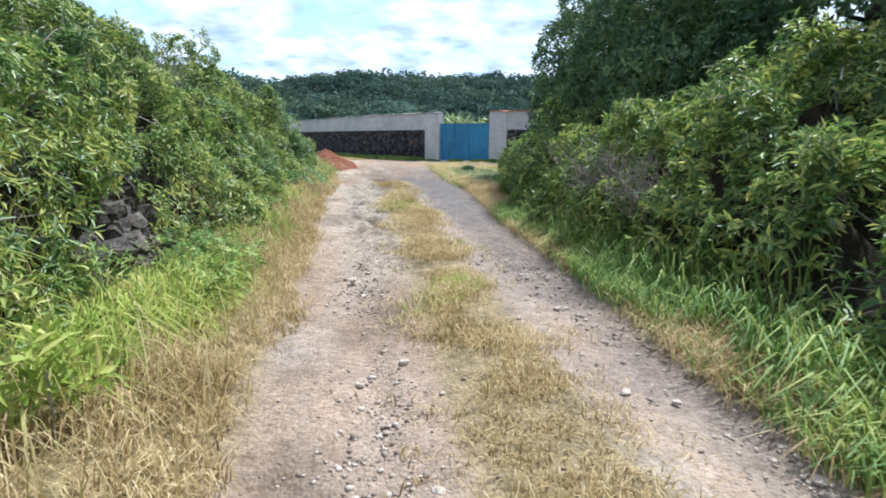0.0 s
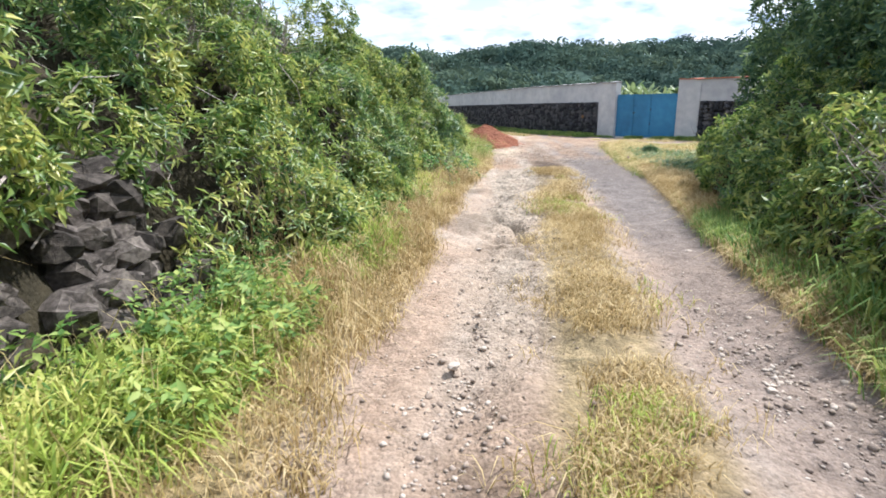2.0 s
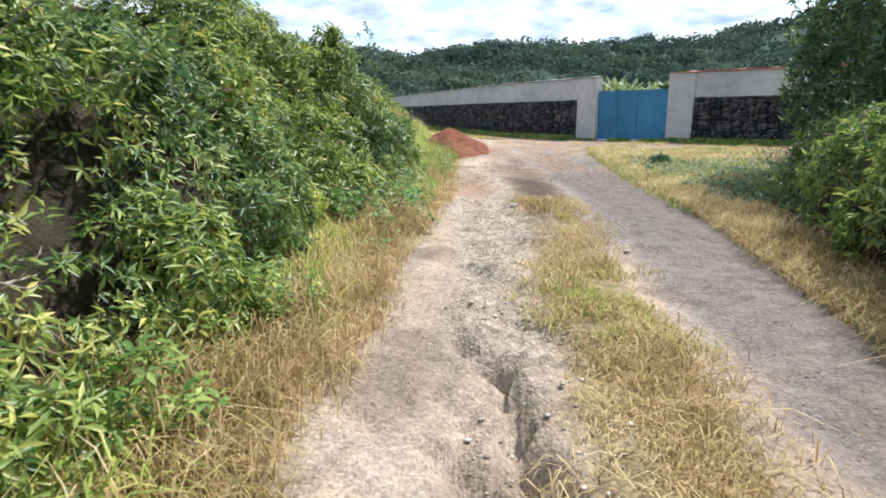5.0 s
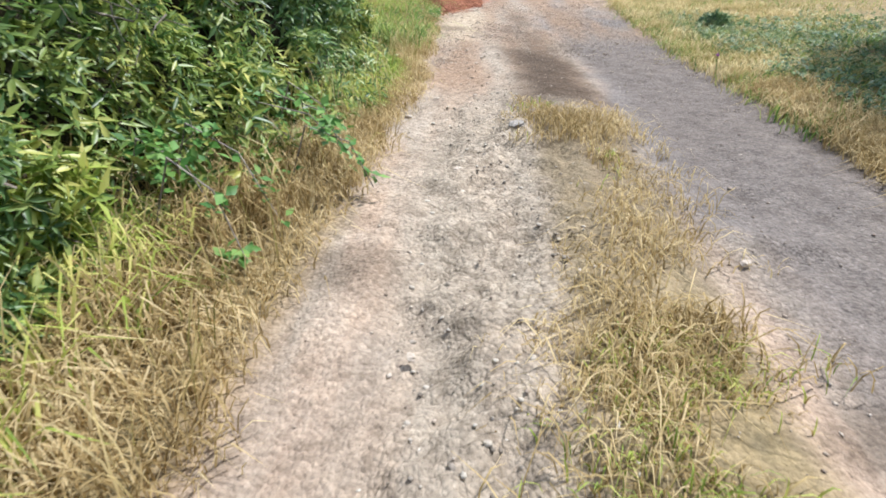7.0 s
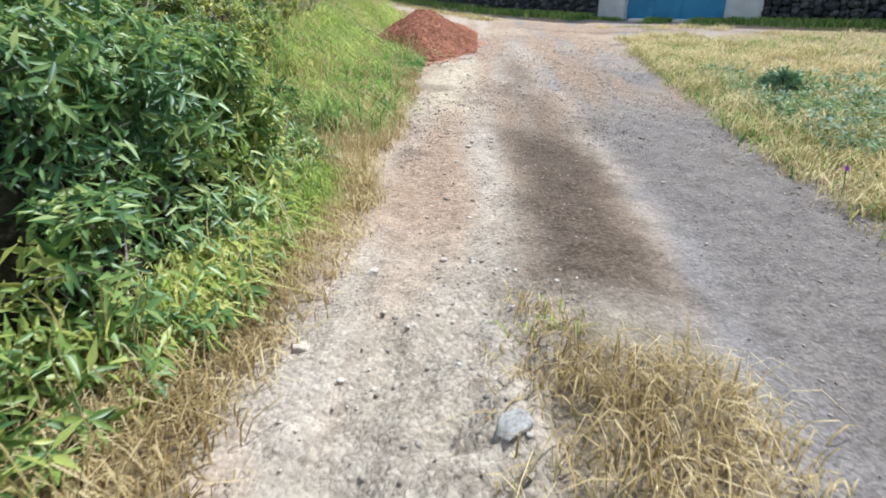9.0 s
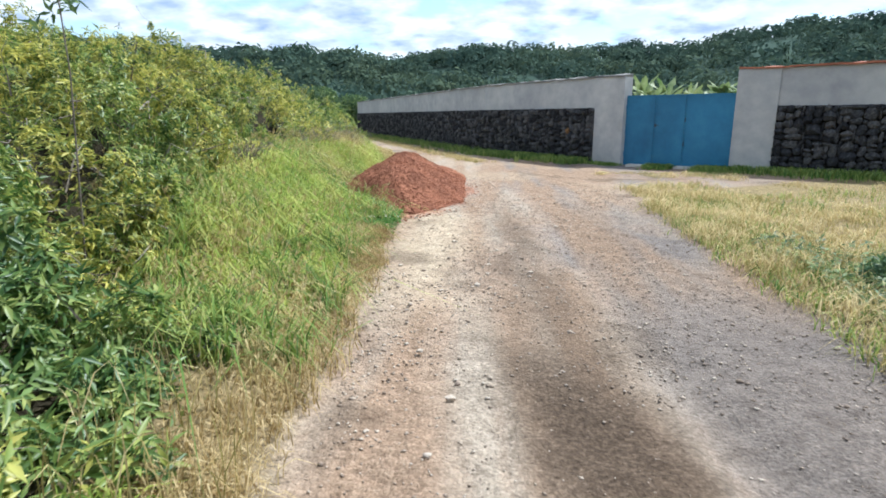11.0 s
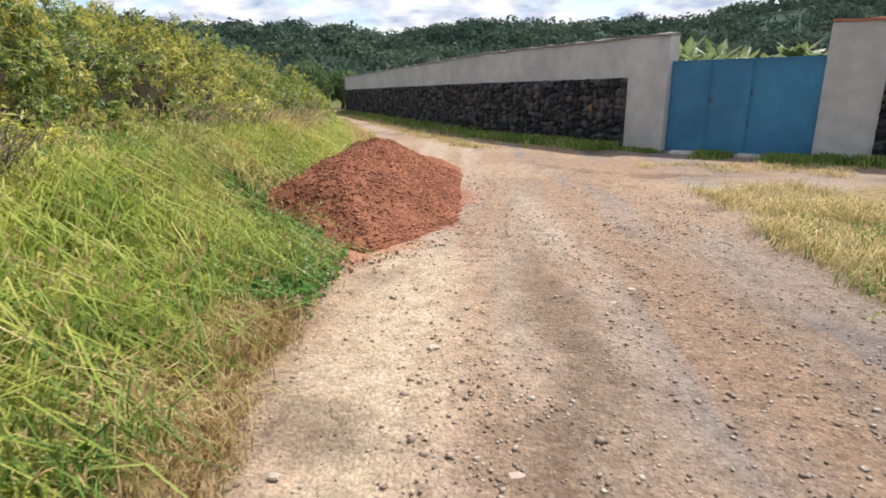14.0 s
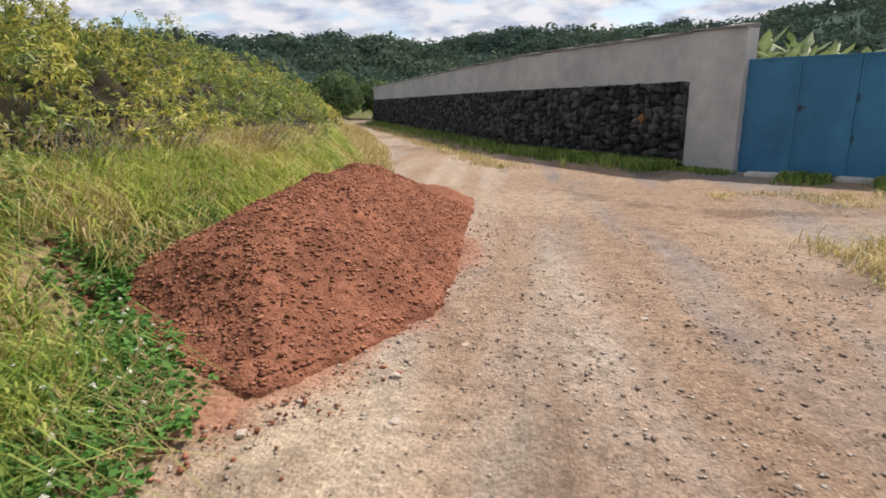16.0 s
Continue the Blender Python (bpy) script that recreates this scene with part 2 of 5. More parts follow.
M_clod = mat("red_clod", [(0.21, 0.085, 0.052), (0.33, 0.136, 0.08), (0.48, 0.225, 0.14)], 5, 0.97, 0.5, 60, island=0.4, spec=0.1)
M_petal2 = mat("thistle_bloom", [(0.30, 0.08, 0.36), (0.45, 0.16, 0.5)], 20, 0.7, 0)
M_peb = mat("pebble", [(0.22, 0.168, 0.13), (0.34, 0.272, 0.212), (0.50, 0.425, 0.35)], 5, 0.9, 0.3, 80, island=0.6, stain=0.92)
M_flake = mat("dried_clay", [(0.22, 0.185, 0.15), (0.40, 0.345, 0.285), (0.58, 0.52, 0.44)], 7, 0.95, 0.5, 70, island=0.5, spec=0.1)
M_lush = mat("grass_lush", [(0.08, 0.165, 0.035), (0.18, 0.285, 0.06), (0.38, 0.43, 0.12)], 0.8, 0.6, 0, island=0.5, translucent=0.35)
M_rock = mat("field_rock", [(0.03, 0.025, 0.02), (0.085, 0.07, 0.058), (0.20, 0.17, 0.145)], 6, 0.9, 0.6, 30, per_object=0.3)
M_banana = mat("banana_leaf", [(0.10, 0.17, 0.055), (0.24, 0.30, 0.13), (0.50, 0.50, 0.36)], 1.5, 0.45, 0, island=0.5, translucent=0.35)
# far crowns: green lightened towards blue, distance haze painted into the colour
M_wood = mat("hazed_canopy", [(0.044, 0.078, 0.066), (0.066, 0.104, 0.078), (0.11, 0.145, 0.088)], 0.03, 0.9, 0, island=0.16, spec=0.05, translucent=0.3)
# slope between the crowns: their shade and some bluish haze put into the colour
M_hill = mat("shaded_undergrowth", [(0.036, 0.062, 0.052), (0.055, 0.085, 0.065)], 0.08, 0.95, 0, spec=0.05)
M_grey = mat("grey_stone", [(0.22, 0.20, 0.18), (0.36, 0.33, 0.30), (0.50, 0.46, 0.42)], 9, 0.9, 0.5, 60)
M_bark = mat("bark", [(0.05, 0.038, 0.03), (0.13, 0.105, 0.085)], 9, 0.95, 0.7, 30)


def ground_material():
    """Soil, gravel, verge, meadow and painted shade below the shrubs, told apart by the sheet's own masks."""
    m = bpy.data.materials.new("earth")
    m.use_nodes = True
    n, l = m.node_tree.nodes, m.node_tree.links
    p = n["Principled BSDF"]
    p.inputs["Roughness"].default_value, p.inputs["Specular IOR Level"].default_value = 0.95, 0.15
    co = n.new("ShaderNodeTexCoord")

    def noise_at(scale, detail=7, rough=0.6):
        q = n.new("ShaderNodeTexNoise")
        q.inputs["Scale"].default_value, q.inputs["Detail"].default_value, q.inputs["Roughness"].default_value = scale, detail, rough
        l.new(co.outputs["Object"], q.inputs["Vector"])
        return q.outputs["Fac"]

    def ramped(fac, cols, lo=0.24, hi=0.78):
        r = n.new("ShaderNodeValToRGB")
        e = r.color_ramp.elements
        while len(e) < len(cols):
            e.new(0.5)
        for i, c in enumerate(cols):
            e[i].color, e[i].position = (*c, 1), lo + (hi - lo) * i / (len(cols) - 1)
        l.new(fac, r.inputs[0])
        return r.outputs[0]

    def mixed(fac, a, b):
        q = n.new("ShaderNodeMixRGB")
        l.new(fac, q.inputs[0]); l.new(a, q.inputs[1]); l.new(b, q.inputs[2])
        return q.outputs[0]

    def mask(name):
        q = n.new("ShaderNodeAttribute")
        q.attribute_name = name
        return q.outputs["Fac"]

    fine = noise_at(38, 8, 0.7)
    big = noise_at(1.3)
    tan = ramped(fine, [(0.17, 0.138, 0.108), (0.335, 0.278, 0.22), (0.48, 0.41, 0.335)])
    pink = ramped(fine, [(0.20, 0.142, 0.105), (0.385, 0.288, 0.215), (0.52, 0.41, 0.32)])
    mp = n.new("ShaderNodeMapping")
    mp.inputs["Scale"].default_value = (3.2, 0.42, 1.0)
    l.new(co.outputs["Object"], mp.inputs["Vector"])
    sn = n.new("ShaderNodeTexNoise")
    sn.inputs["Scale"].default_value, sn.inputs["Detail"].default_value = 1.0, 6
    l.new(mp.outputs[0], sn.inputs["Vector"])
    road = mixed(ramped(sn.outputs["Fac"], [(0, 0, 0), (1, 1, 1)], 0.42, 0.58), tan, pink)
    worn = ramped(fine, [(0.22, 0.18, 0.145), (0.385, 0.325, 0.265), (0.52, 0.45, 0.38)])
    road = mixed(ramped(big, [(0, 0, 0), (0.85, 0.85, 0.85)], 0.5, 0.68), road, worn)
    grey = ramped(noise_at(55, 8, 0.75), [(0.09, 0.078, 0.074), (0.19, 0.168, 0.158), (0.34, 0.305, 0.285)])
    road = mixed(mask("gravel"), road, grey)
    brown = ramped(noise_at(30, 8, 0.75), [(0.13, 0.085, 0.058), (0.285, 0.198, 0.138), (0.47, 0.355, 0.26)])
    road = mixed(mask("brown"), road, brown)
    pale = ramped(noise_at(16, 8, 0.7), [(0.19, 0.158, 0.122), (0.35, 0.295, 0.232), (0.50, 0.432, 0.35)])
    road = mixed(mask("crust"), road, pale)
    sand = ramped(fine, [(0.26, 0.20, 0.135), (0.44, 0.355, 0.255), (0.58, 0.48, 0.36)])
    road = mixed(mask("sand"), road, sand)
    dark = ramped(fine, [(0.035, 0.024, 0.017), (0.085, 0.06, 0.042), (0.21, 0.155, 0.115)])
    road = mixed(mask("dark"), road, dark)
    red = ramped(fine, [(0.16, 0.06, 0.035), (0.33, 0.14, 0.08), (0.45, 0.22, 0.14)])
    road = mixed(mask("red"), road, red)
    verge = ramped(noise_at(9), [(0.11, 0.09, 0.045), (0.24, 0.185, 0.095), (0.40, 0.31, 0.18)])
    road = mixed(mask("verge"), road, verge)
    # soil below the shrubs, coloured near black so leaf gaps read as shade
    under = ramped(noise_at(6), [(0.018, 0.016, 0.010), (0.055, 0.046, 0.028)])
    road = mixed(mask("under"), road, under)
    far = ramped(noise_at(0.15), [(0.05, 0.075, 0.02), (0.13, 0.14, 0.05)])
    road = mixed(mask("field"), road, far)
    def cells(scale, feature, warp):
        q = n.new("ShaderNodeTexVoronoi")
        q.feature = feature
        q.inputs["Scale"].default_value = scale
        wv = n.new("ShaderNodeVectorMath"); wv.operation = "MULTIPLY_ADD"
        wnz = n.new("ShaderNodeTexNoise")
        wnz.inputs["Scale"].default_value = scale * 0.8
        l.new(co.outputs["Object"], wnz.inputs["Vector"])
        l.new(wnz.outputs["Color"], wv.inputs[0])
        wv.inputs[1].default_value = (warp, warp, warp)
        l.new(co.outputs["Object"], wv.inputs[2])
        l.new(wv.outputs[0], q.inputs["Vector"])
        return q

    crack = ramped(cells(13, "DISTANCE_TO_EDGE", 0.16).outputs["Distance"], [(0.62, 0.60, 0.58), (1, 1, 1)], 0.0, 0.14)
    cm_ = n.new("ShaderNodeMixRGB"); cm_.blend_type = "MULTIPLY"
    l.new(mask("crust"), cm_.inputs[0]); l.new(road, cm_.inputs[1]); l.new(crack, cm_.inputs[2])
    road = cm_.outputs[0]
    chip = cells(48, "F1", 0.012)
    sx = n.new("ShaderNodeSeparateColor")
    l.new(chip.outputs["Color"], sx.inputs[0])
    cm2 = n.new("ShaderNodeMixRGB"); cm2.blend_type = "MULTIPLY"; cm2.inputs[0].default_value = 0.8
    l.new(road, cm2.inputs[1]); l.new(ramped(sx.outputs[0], [(0.80, 0.79, 0.78), (1.0, 1.0, 1.0), (1.18, 1.17, 1.16)], 0.05, 0.95), cm2.inputs[2])
    road = cm2.outputs[0]
    mid = n.new("ShaderNodeMixRGB"); mid.blend_type = "MULTIPLY"; mid.inputs[0].default_value = 1.0
    l.new(road, mid.inputs[1]); l.new(ramped(noise_at(7, 6, 0.65), [(0.72, 0.70, 0.68), (1.0, 1.0, 1.0), (1.18, 1.17, 1.15)], 0.3, 0.7), mid.inputs[2])
    l.new(mid.outputs[0], p.inputs["Base Color"])
    b1 = n.new("ShaderNodeBump")
    b1.inputs["Strength"].default_value, b1.inputs["Distance"].default_value = 0.75, 0.03
    l.new(noise_at(19, 7, 0.62), b1.inputs["Height"])
    b2 = n.new("ShaderNodeBump")
    b2.inputs["Strength"].default_value, b2.inputs["Distance"].default_value = 0.6, 0.012
    b2.invert = True
    l.new(chip.outputs["Distance"], b2.inputs["Height"])
    l.new(b1.outputs[0], b2.inputs["Normal"])
    l.new(b2.outputs[0], p.inputs["Normal"])
    return m


M_earth = ground_material()


# ---- mesh tools ----
def mesh_np(name, verts, faces, material, smooth=False):
    """A mesh from arrays; all faces have the same number of corners."""
    me = bpy.data.meshes.new(name)
    verts, faces = np.asarray(verts, np.float32), np.asarray(faces, np.int32)
    k = faces.shape[1]
    me.vertices.add(len(verts))
    me.vertices.foreach_set("co", verts.ravel())
    me.loops.add(faces.size)
    me.loops.foreach_set("vertex_index", faces.ravel())
    me.polygons.add(len(faces))
    me.polygons.foreach_set("loop_start", np.arange(0, faces.size, k, dtype=np.int32))
    me.polygons.foreach_set("loop_total", np.full(len(faces), k, np.int32))
    if smooth:
        me.polygons.foreach_set("use_smooth", np.ones(len(faces), bool))
    me.update(calc_edges=True)
    me.materials.append(material)
    return me


def hang(ob, parent):
    ob.parent = parent
    return ob


def part(name, bm, material, parent=None, label=""):
    """Links a bmesh as one mesh object under a thing or a part."""
    me = bpy.data.meshes.new(name)
    bm.to_mesh(me)
    bm.free()
    me.materials.append(material)
    ob = new(name, me)
    if parent:
        ob.parent = parent
    if label:
        ob["label"] = label
    return ob


def unit(v):
    return v / np.maximum(np.linalg.norm(v, axis=1, keepdims=True), 1e-9)


def leaf_mesh(name, base, way, up, length, ratio, material, fold=0.25, droop=0.15, plain=False):
    """Folded pointed leaves: four triangles each, or two where plain."""
    way = unit(way)
    side = unit(np.cross(way, up))
    nrm = np.cross(side, way)
    L = length[:, None]
    w = L * ratio
    if plain:
        v = np.empty((len(base), 4, 3))
        v[:, 0], v[:, 2] = base, base + way * L - nrm * L * droop
        v[:, 1] = base + way * L * 0.45 + side * w * 0.5 + nrm * w * fold
        v[:, 3] = base + way * L * 0.45 - side * w * 0.5 + nrm * w * fold
        f = np.array([[0, 1, 2], [0, 2, 3]])
        return mesh_np(name, v.reshape(-1, 3), (f[None] + 4 * np.arange(len(base))[:, None, None]).reshape(-1, 3), material)
    v = np.empty((len(base), 5, 3))
    v[:, 0] = base
    v[:, 1] = base + way * L * 0.5 - nrm * w * fold
    v[:, 2] = base + way * L - nrm * L * droop
    v[:, 3] = base + way * L * 0.42 + side * w * 0.5 + nrm * w * fold * 0.4
    v[:, 4] = base + way * L * 0.42 - side * w * 0.5 + nrm * w * fold * 0.4
    f = np.array([[0, 3, 1], [3, 2, 1], [0, 1, 4], [4, 1, 2]])
    faces = (f[None] + 5 * np.arange(len(base))[:, None, None]).reshape(-1, 3)
    return mesh_np(name, v.reshape(-1, 3), faces, material)


def sprigs(points, axes, k, length, ratio, spread=(25, 75)):
    """k leaves whorled about each axis: base, way, up and length of each."""
    n = len(points)
    axes = unit(axes)
    helper = np.where(np.abs(axes[:, 2:3]) > 0.9, np.array([[1.0, 0, 0]]), np.array([[0, 0, 1.0]]))
    e1 = unit(np.cross(axes, helper))
    e2 = np.cross(axes, e1)
    a = (np.arange(k)[None] * 2.4 + rng.uniform(0, 6.28, (n, 1)) + rng.normal(0, 0.3, (n, k)))[..., None]
    til = np.radians(rng.uniform(*spread, (n, k)))[..., None]
    out = e1[:, None] * np.cos(a) + e2[:, None] * np.sin(a)
    way = axes[:, None] * np.cos(til) + out * np.sin(til)
    size = length * rng.uniform(0.6, 1.25, (n, k))
    base = points[:, None] + axes[:, None] * (np.linspace(0, 0.7, k)[None, :, None] * length - 0.5 * length)
    up = np.repeat(axes[:, None], k, 1) + rng.normal(0, 0.25, (n, k, 3))
    return base.reshape(-1, 3), way.reshape(-1, 3), up.reshape(-1, 3), size.ravel(), ratio


def blade_mesh(name, root, height, lean, width, material, curl=0.6):
    """Grass blades, five triangles each, arching over towards lean (2D)."""
    n = len(root)
    ln = np.concatenate([lean, np.zeros((n, 1))], 1)
    side = unit(np.concatenate([rng.normal(size=(n, 2)), np.zeros((n, 1))], 1)) * width[:, None] * 0.5
    H = height[:, None]
    z = np.array([[0, 0, 1.0]])
    flop = curl * np.minimum(np.linalg.norm(lean, axis=1, keepdims=True), 1.4)
    low = root + z * H * 0.42 + ln * H * 0.12
    mid = root + z * H * (0.78 - 0.10 * flop) + ln * H * 0.45
    tip = root + z * H * np.maximum(1 - 0.55 * flop - 0.1 * curl, 0.12) + ln * H
    v = np.empty((n, 7, 3))
    v[:, 0], v[:, 1], v[:, 2], v[:, 3] = root - side, root + side, low + side, low - side
    v[:, 4], v[:, 5], v[:, 6] = mid + side * 0.75, mid - side * 0.75, tip
    f = np.array([[0, 1, 2], [0, 2, 3], [3, 2, 4], [3, 4, 5], [5, 4, 6]])
    return mesh_np(name, v.reshape(-1, 3), (f[None] + 7 * np.arange(n)[:, None, None]).reshape(-1, 3), material)


# ---- the ground: one sheet ----
def stretch(fine, far, grow):
    out, step, p = [], fine[1] - fine[0], fine[-1]
    while p < far:
        step *= grow
        p += step
        out.append(p)
    return np.array(out)


def tread(X, Y):
    """The land with its lumps, crust, furrows and ruts, and the mask of the crust."""
    Z = land(X, Y)
    near = ramp(X, -3, -1.5) * ramp(X, 6, 4) * ramp(Y, 26, 20)
    onroad = ((X > road_left(Y)) & (X < road_right(Y))).astype(float)
    Z += near * (fractal(X, Y, 1.6, 3) * 0.035 + onroad * (fractal(X, Y, 7, 3) * 0.026 + fractal(X, Y, 14, 2) * 0.010))
    # cracked, lumpy crust where the clay has dried
    crust = np.exp(-((X - 0.72) / 0.48) ** 4) * np.clip(np.exp(-((Y - 1.0) / 1.5) ** 2) + np.exp(-((Y - 3.9) / 1.7) ** 4) + 0.75 * np.exp(-((Y + 2.0) / 1.6) ** 4), 0, 1)
    cell = np.abs(fractal(X * 1.1 + 0.3 * fractal(X, Y, 3, 2), Y, 5.0, 3))
    Z += crust * ((np.minimum(cell, 0.2) - 0.12) * 0.22 + np.minimum(np.abs(fractal(X, Y * 1.2 + 3, 13, 2)), 0.16) * 0.11)
    # washed ledges of harder clay
    wash = np.exp(-((X - 0.62) / 0.5) ** 4) * ramp(Y, -5.5, -3.5) * ramp(Y, 6.2, 5.2) + 0.5 * np.exp(-((X - 2.0) / 0.4) ** 4) * ramp(Y, -5, -3) * ramp(Y, 5, 3)
    step = fractal(X * 1.3, Y, 1.9, 4) * 9
    Z += wash * 0.013 * (np.floor(step) + ramp(step - np.floor(step), 0.75, 1.0))
    # washed-out furrows
    for (x0, y0), (x1, y1), wd, dp in (((0.38, 0.90), (0.57, 0.52), 0.05, 0.11), ((0.57, 0.52), (0.69, -0.35), 0.05, 0.13), ((0.69, -0.35), (0.81, -0.60), 0.05, 0.1), ((0.31, -0.17), (0.54, -0.53), 0.045, 0.08), ((0.37, -0.64), (0.73, -0.91), 0.05, 0.08), ((1.0, 4.9), (1.15, 3.7), 0.05, 0.05), ((0.9, 5.2), (1.05, 4.8), 0.05, 0.06)):
        t = np.clip(((X - x0) * (x1 - x0) + (Y - y0) * (y1 - y0)) / ((x1 - x0) ** 2 + (y1 - y0) ** 2), 0, 1)
        d = np.hypot(X - x0 - t * (x1 - x0) + fractal(X, Y, 5, 2) * 0.12, Y - y0 - t * (y1 - y0))
        Z -= dp * np.exp(-(d / wd) ** 2)
    # wheel ruts
    Z -= 0.02 * onroad * (np.exp(-((X - 0.35 - 0.03 * Y * 0) / 0.16) ** 2) + np.exp(-((X - 2.0) / 0.25) ** 2)) * ramp(Y, 11, 8)
    return Z, crust


def build_ground():
    xf = np.arange(-0.6, 3.1, 0.04)
    xs = np.concatenate([-stretch(-xf[::-1], 1500, 1.17)[::-1], xf, stretch(xf, 1500, 1.17)])
    yf = np.concatenate([np.arange(-8.6, 8, 0.04), np.arange(8, 21, 0.065)])
    ys = np.concatenate([-stretch(-yf[::-1], 1500, 1.3)[::-1], yf, stretch(yf, 1500, 1.12)])
    X, Y = np.meshgrid(xs, ys)
    Z, crust = tread(X, Y)
    me = bpy.data.meshes.new("ground")
    nx, ny = len(xs), len(ys)
    idx = np.arange(nx * ny).reshape(ny, nx)
    faces = np.stack([idx[:-1, :-1], idx[:-1, 1:], idx[1:, 1:], idx[1:, :-1]], -1).reshape(-1, 4)
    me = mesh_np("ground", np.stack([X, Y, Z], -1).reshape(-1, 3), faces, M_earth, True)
    wob = fractal(X, Y, 1.5, 4) * 0.5
    strip = ramp(np.abs(X - np.interp(Y, [-8, -2, 5], [1.03, 1.2, 1.32]) + wob * 0.2), 0.42, 0.22) * ramp(Y, 5.5, 4.9)
    edge = np.maximum(ramp(road_left(Y) - X + wob * 0.35, -0.05, 0.25), ramp(X - road_right(Y) + wob * 0.35, -0.05, 0.25))
    verge = np.maximum(np.clip(edge, 0, 1), strip * (0.85 - 0.4 * ramp(Y, 2, 3.5)))
    gravel = np.clip(ramp(fractal(X, Y, 0.5, 3), -0.1, 0.25) * (0.3 + 0.4 * ramp(X, 1.2, 1.8)) + ramp(X, 1.6, 2.1) * (0.55 + 0.4 * ramp(Y, -2, 1) * ramp(Y, 12, 9)), 0, 1)
    dark = np.exp(-((X - 1.34 - wob * 0.4) / 0.42) ** 4) * ramp(Y, 5.1, 5.7) * ramp(Y, 10.4, 8.2)
    dark = np.maximum(dark, 0.5 * ramp(fractal(X + 9, Y, 1.1, 3), 0.22, 0.5) * (1 - 0.85 * crust))
    dark = np.maximum(dark, 0.62 * np.exp(-((X - 1.25 - wob * 0.8) / 0.34) ** 2) * ramp(Y, 8, 9) * ramp(Y, 16, 13))
    dark = np.maximum(dark, strip * 0.5 * ramp(Y, 2, 3.5))
    dark = np.maximum(dark, ramp(X + wob * 0.3, 1.7, 2.1) * (0.24 + 0.14 * ramp(Y, 3, 5) * ramp(Y, 11, 8)) * ramp(Y, 16, 13))
    sand = 0.8 * np.exp(-((X - 0.20 - wob * 0.6) / 0.42) ** 2) * ramp(Y, 9, 11) * ramp(Y, 15, 14)
    sand = np.maximum(sand, 0.35 * ramp(fractal(X + 3, Y, 0.45, 3), -0.1, 0.45) * ramp(Y, 14, 18))
    brown = ramp(Y, 4.8, 7.0) * np.clip(0.66 + 2.0 * fractal(X * 2.6, Y * 0.3, 1.0, 3), 0.0, 1.0) * (1 - ramp(X, 1.5, 2.0) * ramp(Y, 11, 9))
    brown = np.maximum(brown, 0.75 * ramp(Y, 3, 0.5) * ramp(X, 1.9, 1.2) * np.clip(0.6 + 1.3 * fractal(X * 2.5, Y * 0.6, 1.0, 3), 0.1, 1))
    brown = np.maximum(brown, 0.4 * ramp(Y, 2, -2) * ramp(X, 1.2, 1.8))
    red = 0.7 * ramp(np.hypot((X + 0.65) / 1.4, (Y - 17.1) / 3.25) + wob * 0.5, 1.06, 0.86)
    # where shade is painted into the soil: inward from the foot of each bank
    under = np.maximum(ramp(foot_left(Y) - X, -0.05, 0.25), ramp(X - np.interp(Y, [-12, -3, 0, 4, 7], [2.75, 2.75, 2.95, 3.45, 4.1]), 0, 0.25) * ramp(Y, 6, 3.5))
    field = ramp(np.hypot(X, Y - 10), 40, 70)
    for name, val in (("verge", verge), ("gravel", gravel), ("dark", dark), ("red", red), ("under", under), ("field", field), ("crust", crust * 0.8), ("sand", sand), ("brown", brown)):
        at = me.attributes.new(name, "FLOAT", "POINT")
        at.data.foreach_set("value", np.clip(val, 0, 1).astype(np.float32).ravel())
    return tagged(new("ground", me), "tan gravel and dirt track between grassy verges", "ground", kind="structure")


ground = build_ground()


# ---- the walls and the gate ----
def yaw_of(a, b):
    return math.atan2(b[1] - a[1], b[0] - a[0])


def slab_mesh(name, a, b, z0, z1, back, front, material, top_slope=0.0, cuts=24, rough=0.006, lean=0.0):
    """An upright slab along a-b; front is towards the track, back away from it."""
    ax, ay = a
    L = math.hypot(b[0] - a[0], b[1] - a[1])
    th = yaw_of(a, b)
    bm = bmesh.new()
    n = max(2, int(L * cuts / 6))
    rings = []
    for i in range(n + 1):
        s = L * i / n
        row = []
        for (off, z) in ((-front, z0), (-front, z1), (back, z1 + top_slope), (back, z0)):
            j = rough * noise.noise((s * 2.1, z * 3.0, off * 5.0))
            x, y = s, off + j + (lean * z if off < 0 and z < z1 else lean * z1 if off < 0 else 0)
            row.append(bm.verts.new((ax + x * math.cos(th) - y * math.sin(th), ay + x * math.sin(th) + y * math.cos(th), z + (2 * j if z > 0.3 else 0))))
        rings.append(row)
    for r0, r1 in zip(rings, rings[1:]):
        for k in range(4):
            bm.faces.new((r0[k], r1[k], r1[(k + 1) % 4], r0[(k + 1) % 4]))
    bm.faces.new(rings[0]); bm.faces.new(rings[-1][::-1])
    bmesh.ops.recalc_face_normals(bm, faces=bm.faces)
    return bm


